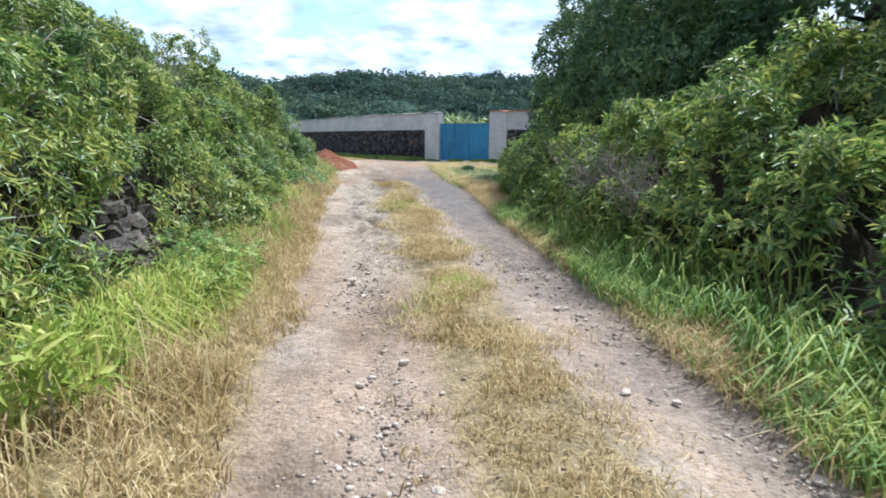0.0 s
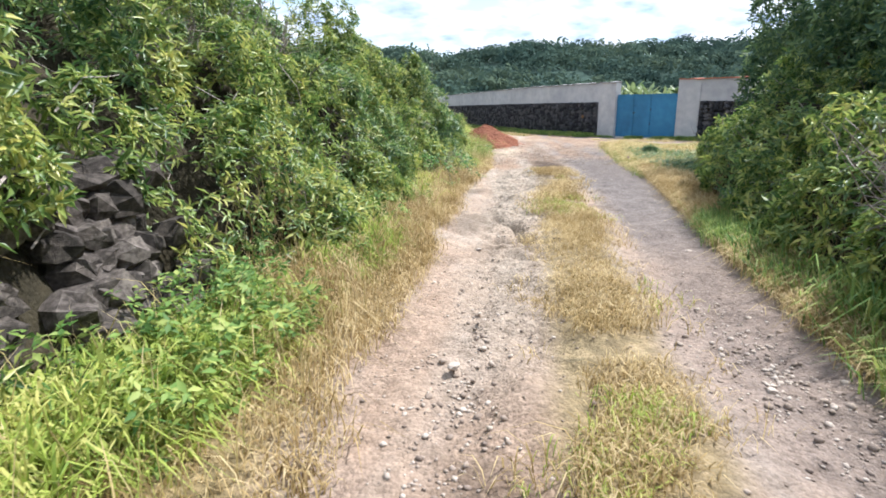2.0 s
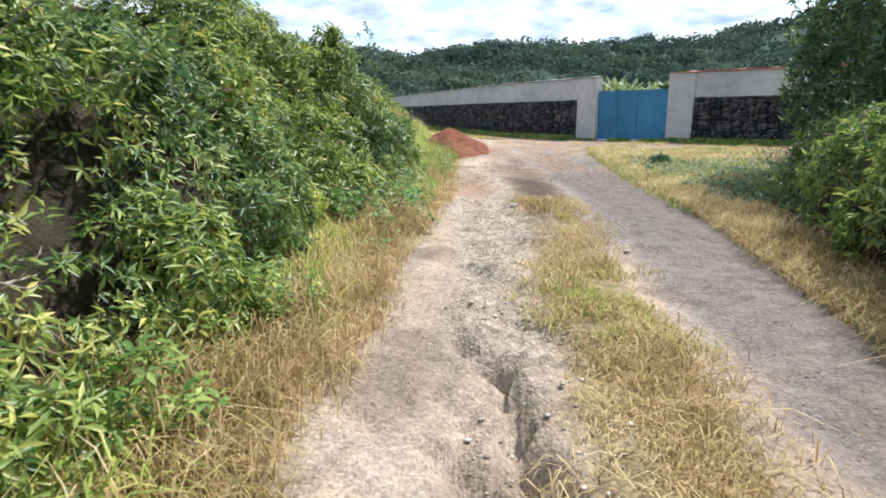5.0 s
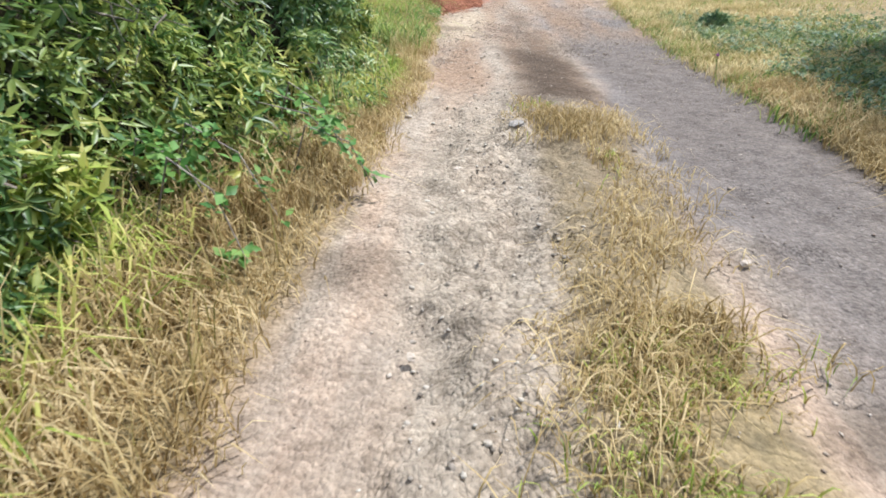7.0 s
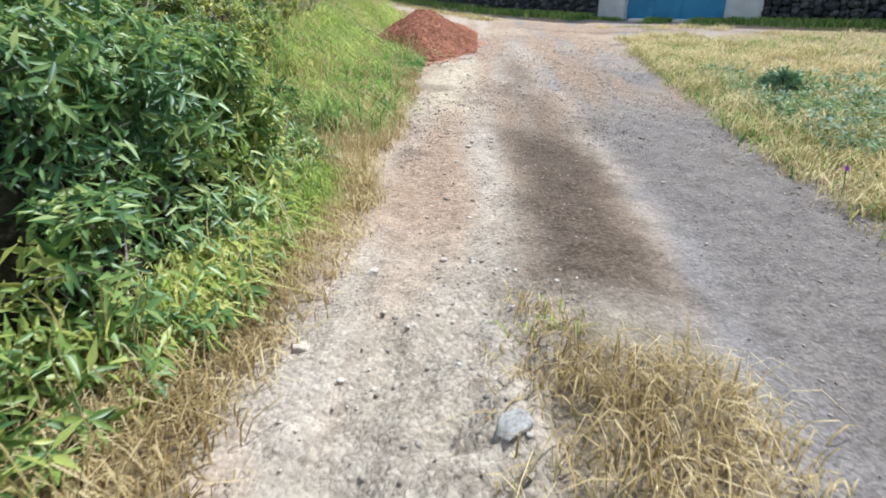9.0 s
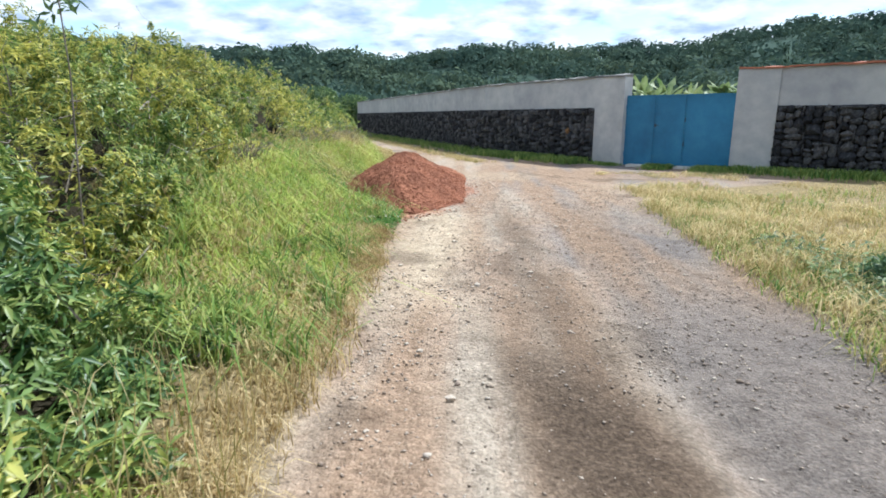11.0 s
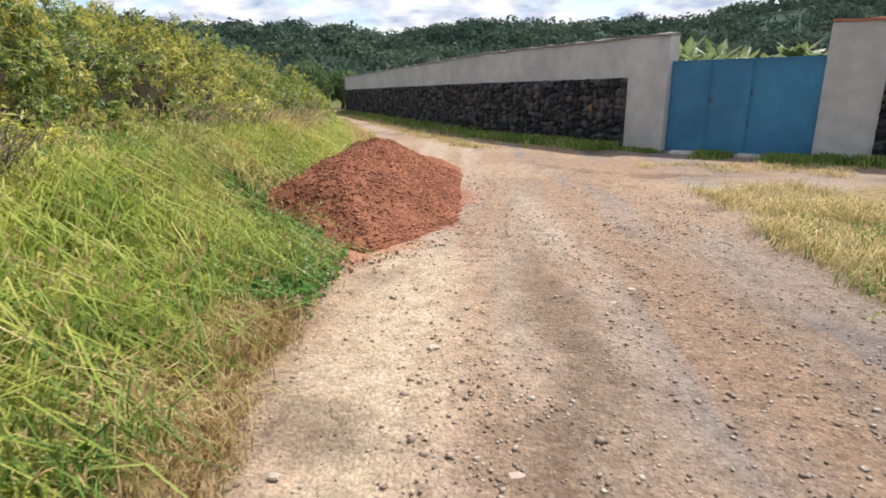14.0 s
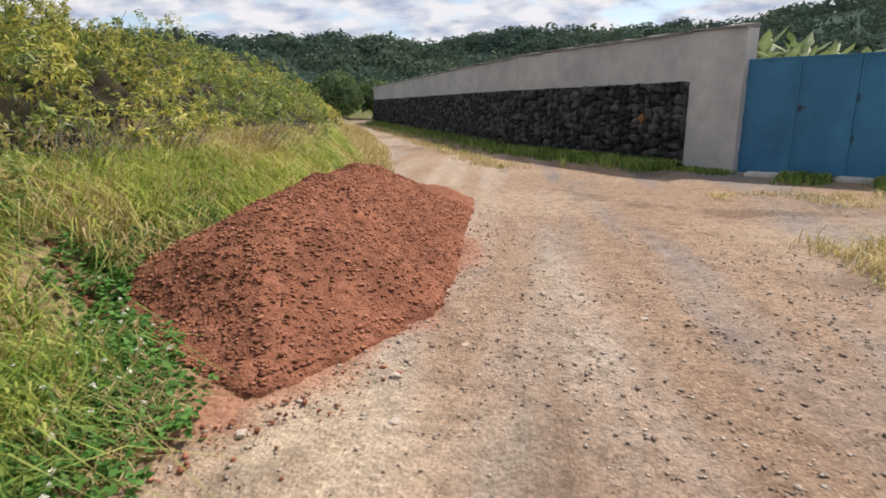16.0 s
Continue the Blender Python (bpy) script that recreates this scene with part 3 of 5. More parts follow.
def stone_shapes(count, seed, rag=0.10):
    """Rough rounded stones in a unit box: 48 triangles each."""
    r = random.Random(seed)
    out = []
    for k in range(count):
        bm = bmesh.new()
        bmesh.ops.create_cube(bm, size=1.0)
        bmesh.ops.subdivide_edges(bm, edges=bm.edges[:], cuts=1, use_grid_fill=True)
        sk = (r.uniform(-.25, .25), r.uniform(-.2, .2), r.uniform(-.25, .25))
        for v in bm.verts:
            ln = sum(1 for q in v.co if abs(q) > 0.4)
            v.co *= {3: r.uniform(0.58, 0.80), 2: r.uniform(0.80, 0.95), 1: r.uniform(0.98, 1.12)}.get(ln, 1.0)
            v.co += Vector((r.uniform(-rag, rag) + sk[0] * v.co.z, r.uniform(-rag, rag), r.uniform(-rag, rag) + sk[2] * v.co.x))
        me = bpy.data.meshes.new("stone")
        bm.to_mesh(me)
        bm.free()
        out.append(me)
    return out


STONES = stone_shapes(22, 3)
for s_ in STONES:
    s_.materials.append(M_basalt)


def courses(L, z1, seed):
    """Random rubble: each stone as large as the room left by those laid before it: (s, z, width, height)."""
    r = random.Random(seed)
    c = 0.05
    nx, nz = max(1, int(L / c)), max(1, int(round(z1 / c)))
    full = np.zeros((nx, nz), bool)
    out = []
    for j in range(nz):
        for i in range(nx):
            if full[i, j]:
                continue
            w, h = r.choice((3, 4, 4, 5, 5, 6, 7)), r.choice((2, 3, 3, 4, 4, 5))
            a = 0
            while a < w and i + a < nx and not full[i + a, j]:
                a += 1
            b = 0
            while b < h and j + b < nz and not full[i:i + a, j + b].any():
                b += 1
            full[i:i + a, j:j + b] = True
            out.append(((i + a / 2) * c + r.uniform(-.012, .012), (j + b / 2) * c * z1 / (nz * c) + r.uniform(-.012, .012), a * c, b * c))
    return out


def rubble(wall, a, b, z1, seed, single=True, rust=None):
    L, th = math.hypot(b[0] - a[0], b[1] - a[1]), yaw_of(a, b)
    r = random.Random(seed + 50)
    vs, fs = [], []
    for s, z, w, h in courses(L, z1, seed):
        w = min(w, 2 * (L - s) + 0.02, 2 * s + 0.02)
        m = Matrix.Translation((a[0] + s * math.cos(th) + 0.03 * math.sin(th), a[1] + s * math.sin(th) - 0.03 * math.cos(th), z)) @ Matrix.Rotation(th, 4, "Z") \
            @ Matrix.Rotation(r.uniform(-.16, .16), 4, "Y") @ Matrix.Diagonal((w * 1.06, r.uniform(0.16, 0.30), h * 1.06, 1))
        me = r.choice(STONES)
        if single:
            ob = new("stone", me)
            ob.parent = wall
            ob.matrix_basis = m
            if rust and math.hypot(s - rust[0], z - rust[1]) < 0.12:
                ob.data = me.copy()
                ob.data.materials[0] = M_rust
                ob["label"] = "rust-orange stone"
                rust = None
        else:
            base = len(vs)
            vs.extend((m @ v.co)[:] for v in me.vertices)
            fs.extend([base + i for i in p.vertices] for p in me.polygons)
    if not single:
        ob = new("stonework", mesh_np("stonework", vs, fs, M_basaltj))
        ob.parent = wall
        tagged(ob, "dark basalt rubble", kind="stuff")


GL, GR = (5.30, 23.0), (7.76, 21.32)          # gate posts, foot of the leaves
PL = (4.62, 23.78)                             # where the post ends and the stone begins
K1, K2 = (1.35, 28.7), (-8.9, 54.5)
H_TOP, H_STONE = 2.60, 1.70


def along(a, b, d):
    L = math.hypot(b[0] - a[0], b[1] - a[1])
    return (a[0] + (b[0] - a[0]) * d / L, a[1] + (b[1] - a[1]) * d / L)


gdir = along((0, 0), (GR[0] - GL[0], GR[1] - GL[1]), 1.0)
PR = (GR[0] + gdir[0] * 0.98, GR[1] + gdir[1] * 0.98)
RE = (GR[0] + gdir[0] * 16, GR[1] + gdir[1] * 16)


def build_walls():
    wl_ = tagged(new("wall_west"), "grey rendered wall over black basalt rubble", "wall", kind="structure")
    part("gatepost", slab_mesh("p", PL, GL, -0.1, H_STONE, 0.32, 0.07, M_render, cuts=40), M_render, wl_, "pale cement gatepost")
    part("render_band", slab_mesh("p", PL, GL, H_STONE, H_TOP, 0.32, 0.07, M_render, 0.04), M_render, wl_)
    part("render_band", slab_mesh("p", K1, PL, H_STONE, H_TOP, 0.32, 0.06, M_render, 0.04), M_render, wl_)
    part("render_band", slab_mesh("p", K2, K1, H_STONE, H_TOP, 0.32, 0.06, M_render, 0.04), M_render, wl_)
    for a, b in ((PL, GL), (K1, PL), (K2, K1)):
        part("coping", slab_mesh("p", a, b, H_TOP + 0.004, H_TOP + 0.05, 0.34, 0.10, M_cap, 0.04, 60, 0.02), M_cap, wl_, "weathered darker cement coping")
    part("core", slab_mesh("p", K1, PL, -0.2, H_STONE, 0.30, -0.02, M_joint), M_joint, wl_)
    part("core", slab_mesh("p", K2, K1, -0.2, H_STONE, 0.30, -0.02, M_joint), M_joint, wl_)
    rubble(wl_, K1, PL, H_STONE, 11, True, (4.75, 1.05))
    rubble(wl_, K2, K1, H_STONE, 12, False)
    wr = tagged(new("wall_east"), "grey rendered wall with clay tile coping and basalt rubble", "wall", kind="structure")
    part("gatepost", slab_mesh("p", GR, PR, -0.1, H_STONE, 0.32, 0.09, M_render, cuts=40), M_render, wr, "pale cement gatepost")
    part("render_band", slab_mesh("p", GR, PR, H_STONE, H_TOP + 0.03, 0.32, 0.09, M_render), M_render, wr)
    part("render_band", slab_mesh("p", PR, RE, H_STONE, H_TOP + 0.03, 0.32, 0.05, M_render), M_render, wr)
    part("coping", slab_mesh("p", GR, RE, H_TOP + 0.034, H_TOP + 0.075, 0.36, 0.12, M_tile, 0.02, 60, 0.02), M_tile, wr, "thin red clay coping")
    part("core", slab_mesh("p", PR, RE, -0.2, H_STONE, 0.30, -0.02, M_joint), M_joint, wr)
    mid = along(PR, RE, 4.2)
    rubble(wr, PR, mid, H_STONE, 21, True)
    rubble(wr, mid, RE, H_STONE, 22, False)


def box(bm, x0, x1, y0, y1, z0, z1, bevel=0.0):
    g = bmesh.ops.create_cube(bm, size=1.0)
    for v in g["verts"]:
        v.co = Vector((x0 + (v.co.x + .5) * (x1 - x0), y0 + (v.co.y + .5) * (y1 - y0), z0 + (v.co.z + .5) * (z1 - z0)))
    if bevel:
        ed = list({e for v in g["verts"] for e in v.link_edges})
        bmesh.ops.bevel(bm, geom=ed, offset=bevel, segments=2, affect="EDGES")


def build_gate():
    W = math.hypot(GR[0] - GL[0], GR[1] - GL[1])
    g = tagged(new("metal_gate"), "closed blue painted sheet metal double gate between cement posts", "gate")
    g.matrix_basis = Matrix.Translation((GL[0], GL[1], 0)) @ Matrix.Rotation(yaw_of(GL, GR), 4, "Z")
    s1, s2 = W * 0.29, W * 0.57
    leaves = []
    for a, b in ((0.012, s1 - 0.004), (s1 + 0.004, s2 - 0.004), (s2 + 0.004, W - 0.012)):
        bm = bmesh.new()
        box(bm, a, b, 0.10, 0.125, 0.015, 2.05, 0.004)
        leaf = part("gate_leaf", bm, M_blue, g)
        leaves.append(leaf)
        bm = bmesh.new()
        for x0, x1 in ((a, a + 0.04), (b - 0.04, b)):
            box(bm, x0, x1, 0.088, 0.0985, 0.05, 2.05, 0.003)
        for z in (0.05, 2.01):
            box(bm, a + 0.042, b - 0.042, 0.088, 0.0985, z, z + 0.04, 0.003)
        part("frame", bm, M_blue, leaf)
    for leaf, sx in ((leaves[1], s1), (leaves[1], s2)):
        bm = bmesh.new()
        box(bm, sx - 0.03, sx + 0.03, 0.127, 0.133, 0.05, 2.05, 0.002)
        part("cover_strip", bm, M_blue, leaf)
    for leaf, hx in ((leaves[0], 0.012), (leaves[2], W - 0.012)):
        for z in (0.35, 1.0, 1.7):
            bm = bmesh.new()
            bmesh.ops.create_cone(bm, cap_ends=True, segments=10, radius1=0.018, radius2=0.018, depth=0.13, matrix=Matrix.Translation((hx, 0.08, z)))
            part("hinge", bm, M_blue, leaf)
    bm = bmesh.new()
    box(bm, s1 + 0.02, s1 + 0.14, 0.035, 0.055, 1.185, 1.205, 0.005)
    box(bm, s1 + 0.02, s1 + 0.055, 0.05, 0.0865, 1.14, 1.24, 0.004)
    part("handle", bm, M_steel, leaves[1], "dark steel lever handle")
    for z in (0.62, 1.28):
        bm = bmesh.new()
        box(bm, s2 + 0.01, s2 + 0.03, 0.06, 0.0865, z, z + 0.13, 0.004)
        part("bolt", bm, M_steel, leaves[2])
    for d in (0.50, 1.87):
        bm = bmesh.new()
        box(bm, d - 0.27, d + 0.27, -0.30, 0.08, -0.08, 0.06, 0.012)
        s = part("concrete_slab", bm, M_slab)
        s.matrix_basis = g.matrix_basis.copy()
        tagged(s, "small pale concrete threshold slab under the gate", "slab", "threshold slabs")


build_walls()
build_gate()


# ---- the heap of red soil ----
def build_heap():
    xs, ys = np.arange(-2.2, 1.0, 0.035), np.arange(13.4, 20.8, 0.04)
    X, Y = np.meshgrid(xs, ys)
    h = heap(X, Y)
    Z = h + ramp(h, 0.0, 0.12) * (fractal(X, Y, 1.7, 2) * 0.10 + fractal(X, Y, 7, 4) * 0.035)
    Z = np.where(h > 0.004, Z + swell(X, Y) * ramp(h, 0.2, 0), -0.25)
    n, m = len(ys), len(xs)
    idx = np.arange(n * m).reshape(n, m)
    f = np.stack([idx[:-1, :-1], idx[:-1, 1:], idx[1:, 1:], idx[1:, :-1]], -1).reshape(-1, 4)
    keep = (h.ravel()[f] > 0.0).any(1)
    ob = new("soil_mound", mesh_np("soil_mound", np.stack([X, Y, Z], -1).reshape(-1, 3), f[keep], M_heap, True))
    tagged(ob, "long loose heap of reddish brown soil beside the track", "soil heap")
    return ob


soil_heap = build_heap()


# ---- shrubs of the banks ----
def scatter(surface, x0, x1, y0, y1, density, keep=None):
    """Points on a height field, even over its slopes, with their normals."""
    n = int((x1 - x0) * (y1 - y0) * density * 5)
    x, y = rng.uniform(x0, x1, n), rng.uniform(y0, y1, n)
    e = 0.03
    gx = (surface(x + e, y) - surface(x - e, y)) / (2 * e)
    gy = (surface(x, y + e) - surface(x, y - e)) / (2 * e)
    ok = rng.random(n) < np.minimum(np.sqrt(1 + gx ** 2 + gy ** 2), 5) / 5
    if keep is not None:
        ok &= keep(x, y)
    x, y, gx, gy = x[ok], y[ok], gx[ok], gy[ok]
    return np.stack([x, y, surface(x, y)], 1), unit(np.stack([-gx, -gy, np.ones_like(gx)], 1))


def tube(bm, pts, r0, r1, sides=5):
    rings = []
    for i, p in enumerate(pts):
        p = Vector(p)
        q = Vector(pts[min(i + 1, len(pts) - 1)]) - Vector(pts[max(i - 1, 0)])
        e1 = q.cross(Vector((0.3, 0.2, 1))).normalized()
        e2 = q.cross(e1).normalized()
        r = r0 + (r1 - r0) * i / (len(pts) - 1)
        rings.append([bm.verts.new(p + (e1 * math.cos(6.283 * k / sides) + e2 * math.sin(6.283 * k / sides)) * r) for k in range(sides)])
    for a, b in zip(rings, rings[1:]):
        for k in range(sides):
            bm.faces.new((a[k], a[(k + 1) % sides], b[(k + 1) % sides], b[k]))
    bm.faces.new(rings[0][::-1]); bm.faces.new(rings[-1])


def shrub(points, normals, foot, material, label, group, length=0.12, k=7, ratio=0.27, twigs=16, name="shrub", plain=False):
    """One shrub: stems from the foot and whorls of leaves at the given places."""
    th = tagged(new(name), label, name, group)
    th.location = foot
    off = np.array(foot)
    axes = unit(normals + np.array([[0, 0, 0.35]]) + rng.normal(0, 0.32, normals.shape))
    b, w, u, s, q = sprigs(points - off, axes, k, length, ratio, (35, 85))
    w[:, 2] -= 0.35
    hang(new("foliage", leaf_mesh("foliage", b, w, u, s, q, material, plain=plain)), th)
    bm = bmesh.new()
    pick = rng.choice(len(points), min(twigs, len(points)), replace=False)
    for i in pick:
        p, nn = points[i] - off, normals[i]
        tip = p + nn * rng.uniform(0.0, 0.16)
        a = p - nn * rng.uniform(0.2, 0.4) + rng.normal(0, 0.12, 3)
        mid = (a + tip) / 2 + rng.normal(0, 0.07, 3)
        m2 = mid * 0.4 + tip * 0.6 + rng.normal(0, 0.035, 3)
        tube(bm, [a, mid, m2, tip + nn * (0.12 if twigs > 50 else 0.0) * rng.random()], rng.uniform(0.004, 0.009), 0.0015, 3)
    part("stem", bm, M_twig, th, "bare grey-brown stems")["kind"] = "stuff"
    return th


def boughs(p, n, cell, rise):
    """Gathers sprigs into rounded boughs with hollows between them."""
    q = p / cell
    base = np.floor(q).astype(np.int64)
    best, mid = np.full(len(p), 9.0), np.zeros_like(p)
    for o in itertools.product((-1, 0, 1), repeat=3):
        c = base + np.array(o)
        h = (c[:, 0] * 73856093) ^ (c[:, 1] * 19349663) ^ (c[:, 2] * 83492791)
        jit = np.stack([((h * k) & 0xFFFF) / 65535.0 for k in (40503, 60493, 30011)], 1)
        cen = c + 0.1 + 0.8 * jit
        d = np.linalg.norm(q - cen, axis=1)
        near = d < best
        best[near], mid[near] = d[near], cen[near]
    r = best / 0.72
    keep = rng.random(len(p)) < 1 - 0.85 * ramp(r, 0.68, 1.0)
    p2 = p + n * (rise * (1 - 1.9 * np.minimum(r, 1.2) ** 2))[:, None]
    n2 = unit(n + 1.3 * (q - mid))
    return p2[keep], n2[keep]


def gaps(x, y, s=1.3, cut=-0.10):
    return (fractal(x + 3.7, y * 1.0, s, 3) > cut - rng.uniform(0, 0.25, np.shape(x))) | (rng.random(np.shape(x)) < 0.25)


def split_shrubs(pts, nrm, centres, make):
    cx = np.array(centres)
    d = ((pts[:, None, :2] - cx[None]) ** 2).sum(2)
    who = d.argmin(1)
    for i in range(len(cx)):
        sel = who == i
        if sel.sum() > 12:
            make(i, pts[sel], nrm[sel], cx[i])


def cave(x, y, z):
    """The hole in the bank where the old stone wall shows."""
    return ((y + 3.65) / 0.72) ** 2 + ((z - 0.50) / 0.42) ** 2 < 1


def build_left():
    near = lambda x, y: (foot_left(y) - x > -0.05) & (foot_left(y) - x < 2.6) & gaps(x, y)
    p, n = scatter(hedge_left, -6.5, -0.6, -10.5, 15, 255, near)
    keep = ~(cave(p[:, 0], p[:, 1], p[:, 2]) & (p[:, 0] > -2.1))
    p, n = p[keep], n[keep]
    p = p - n * rng.exponential(0.09, (len(p), 1))
    pl, nl = scatter(hedge_left, -5.5, -0.6, -9, 3, 110, lambda x, y: (foot_left(y) - x > -0.05) & (foot_left(y) - x < 2.2) & gaps(x, y))
    out = ~(cave(pl[:, 0], pl[:, 1], pl[:, 2]) & (pl[:, 0] > -2.1))
    pl, nl = pl[out], nl[out]
    p, n = np.concatenate([p, pl - nl * rng.exponential(0.07, (len(pl), 1))]), np.concatenate([n, nl])
    pl, nl = scatter(hedge_left, -5.5, -0.4, 6.3, 15.5, 250, lambda x, y: (foot_left(y) - x > -0.05) & (foot_left(y) - x < 2.6))
    p, n = np.concatenate([p, pl - nl * rng.exponential(0.07, (len(pl), 1))]), np.concatenate([n, nl])
    late_ = p[:, 1] > 8.4
    pa, na = boughs(p[~late_], n[~late_], 1.15, 0.20)
    pb, nb = boughs(p[late_], n[late_], 1.6, 0.40)
    p, n = boughs(np.concatenate([pa, pb]), np.concatenate([na, nb]), 0.46, 0.12)
    pi, ni = scatter(hedge_left, -5.5, -0.5, -10.5, 15, 44, lambda x, y: (foot_left(y) - x > -0.02) & (foot_left(y) - x < 2.2))
    inner = ~(cave(pi[:, 0], pi[:, 1], pi[:, 2]) & (pi[:, 0] > -2.1))
    pi, ni = pi[inner], ni[inner]
    pi = pi - ni * rng.uniform(0.2, 0.42, (len(pi), 1))
    # the close stretch is leafy to the ground
    pf, nf = scatter(hedge_left, -2.6, -0.2, 2.4, 7.2, 130, lambda x, y: (foot_left(y) - x > -0.02) & (foot_left(y) - x < 1.9))
    pi, ni = np.concatenate([pi, pf - nf * rng.uniform(0.02, 0.28, (len(pf), 1))]), np.concatenate([ni, nf])
    ys_ = rng.uniform(-10, 15, 2300)
    ds_ = rng.uniform(0.0, 0.55, 2300)
    xs_ = foot_left(ys_) - ds_
    zs_ = land(xs_, ys_) + rng.uniform(0.04, 1.0, 2300) * np.maximum(hedge_left(xs_, ys_) - land(xs_, ys_), 0.15)
    ps_ = np.stack([xs_, ys_, zs_], 1)
    out = ~cave(xs_, ys_, zs_)
    ps_ = ps_[out]
    ns_ = np.tile([[0.9, 0.0, 0.45]], (len(ps_), 1))
    p, n = np.concatenate([p, pi, ps_]), np.concatenate([n, ni, ns_])
    cs_ = [(foot_left(y) - 0.55 - (0.9 if j else 0), y + (0.6 if j else 0)) for y in np.arange(-9.5, 15.2, 1.25) for j in (0, 1)]

    def make(i, a, b, c):
        deep = rng.random() < (0.45 if 2.8 < c[1] < 8 else 0.2)
        late = c[1] > 8.4
        z = float(land(np.array([c[0]]), np.array([c[1]]))[0])
        lab = "dense dark green shrub with narrow glossy leaves on the bank" if deep else "dense olive green shrub with narrow pointed leaves on the bank"
        shrub(a, b, (c[0], c[1], z), (M_leafy, M_leafy, M_leaf)[i % 3] if late else M_leaf2 if deep else M_leaf, lab if not late else "wide yellow-green shrub with narrow pointed leaves", "shrubs of the bank", 0.064 if late else 0.092 if c[1] < 3 else 0.1, 7, 0.30 if late else 0.26, 45 if late else 32 if c[1] < 3 else 20, plain=late or c[1] < 2.6 or c[0] < foot_left(c[1]) - 1.2)

    split_shrubs(p, n, cs_, make)
    # back of the bank and the stretch beyond the heap
    far = lambda x, y: ((foot_left(y) - x > 2.6) | (y > 15)) & (foot_left(y) - x > -0.05) & (foot_left(y) - x < 6.5) & gaps(x, y, 1.0, -0.04)
    p, n = scatter(hedge_left, -12, -1.8, -10, 30, 120, far)
    p = p - n * rng.exponential(0.10, (len(p), 1))
    p, n = boughs(p, n, 1.8, 0.40)
    p, n = boughs(p, n, 0.55, 0.13)
    cs_ = [(foot_left(y) - q, y + 0.4 * q) for y in np.arange(-9, 31, 2.4) for q in (1.0, 3.4, 5.4)]

    def make2(i, a, b, c):
        z = float(land(np.array([c[0]]), np.array([c[1]]))[0])
        shrub(a, b, (c[0], c[1], z), M_leafy if rng.random() < 0.6 else M_leaf, "wide yellow-green shrub with grey bare twigs", "shrubs of the bank", 0.088, 7, 0.30, 48, plain=True)

    split_shrubs(p, n, cs_, make2)
    p, n = scatter(hedge_left, -22, -4, 30, 62, 9, lambda x, y: (foot_left(y) - x > 0) & (foot_left(y) - x < 6))
    cs_ = [(foot_left(y) - q, y) for y in np.arange(31, 62, 5) for q in (1.5, 4)]
    split_shrubs(p, n, cs_, lambda i, a, b, c: shrub(a, b, (c[0], c[1], float(land(np.array([c[0]]), np.array([c[1]]))[0])), M_leaf, "wide olive green shrub beyond the bend", "shrubs of the bank", 0.26, 7, 0.4, 10, plain=True))


def build_scrub():
    """Low scrub behind the banks, out of the walker's sight for the most part."""
    surf = lambda x, y: land(x, y) + 0.45
    for x0, x1, y0, y1, den, label in ((-26, -6, -16, 45, 3.2, "low olive scrub covering the land behind the bank"), (6.4, 24, -16, 13, 6.0, "low olive scrub behind the trees")):
        p, n = scatter(surf, x0, x1, y0, y1, den, lambda x, y: ((x > 7.4 + 2.5 * fractal(y, y * 0, 0.4, 2)) & (y < 11.5 + 5 * fractal(x, x * 0, 0.35, 2))) | (foot_left(y) - x > 5.5))
        p[:, 2] += rng.uniform(-0.3, 0.25, len(p))
        b, w, u, s, q = sprigs(p, unit(n + rng.normal(0, 0.4, n.shape)), 7, 0.34, 0.4)
        tagged(new("scrub", leaf_mesh("scrub", b, w, u, s, q, M_leaf, plain=True)), label, "scrub", kind="stuff")


def build_right():
    edge = lambda y: np.interp(y, [-12, -6, -3, 0, 2, 4, 7], [2.75, 2.72, 2.75, 2.95, 3.2, 3.45, 4.1])
    p, n = scatter(hedge_right, 2.6, 7.5, -9.5, 5.2, 230, lambda x, y: (x > edge(y) - 0.03) & (x < edge(y) + 3.4) & gaps(x, y, 1.5, -0.4))
    p = p - n * rng.exponential(0.09, (len(p), 1))
    p, n = boughs(p, n, 1.15, 0.18)
    p, n = boughs(p, n, 0.46, 0.12)
    pf, nf = scatter(hedge_right, 2.6, 6.2, -9.5, 1.5, 75, lambda x, y: (x > edge(y)) & (x < edge(y) + 2.4))
    p, n = np.concatenate([p, pf - nf * rng.uniform(0.04, 0.3, (len(pf), 1))]), np.concatenate([n, nf])
    cs_ = [(edge(y) + q, y + 0.5 * q) for y in np.arange(-9, 5.5, 1.4) for q in (0.6, 2.0)]

    def make(i, a, b, c):
        z = float(land(np.array([c[0]]), np.array([c[1]]))[0])
        lit = rng.random() < 0.7
        shrub(a, b, (c[0], c[1], z), M_leaf if lit else M_leaf2, "low tangled green shrub with drooping narrow leaves", "shrubs by the track", 0.092, 7, 0.31, 30, plain=True)

    split_shrubs(p, n, cs_, make)


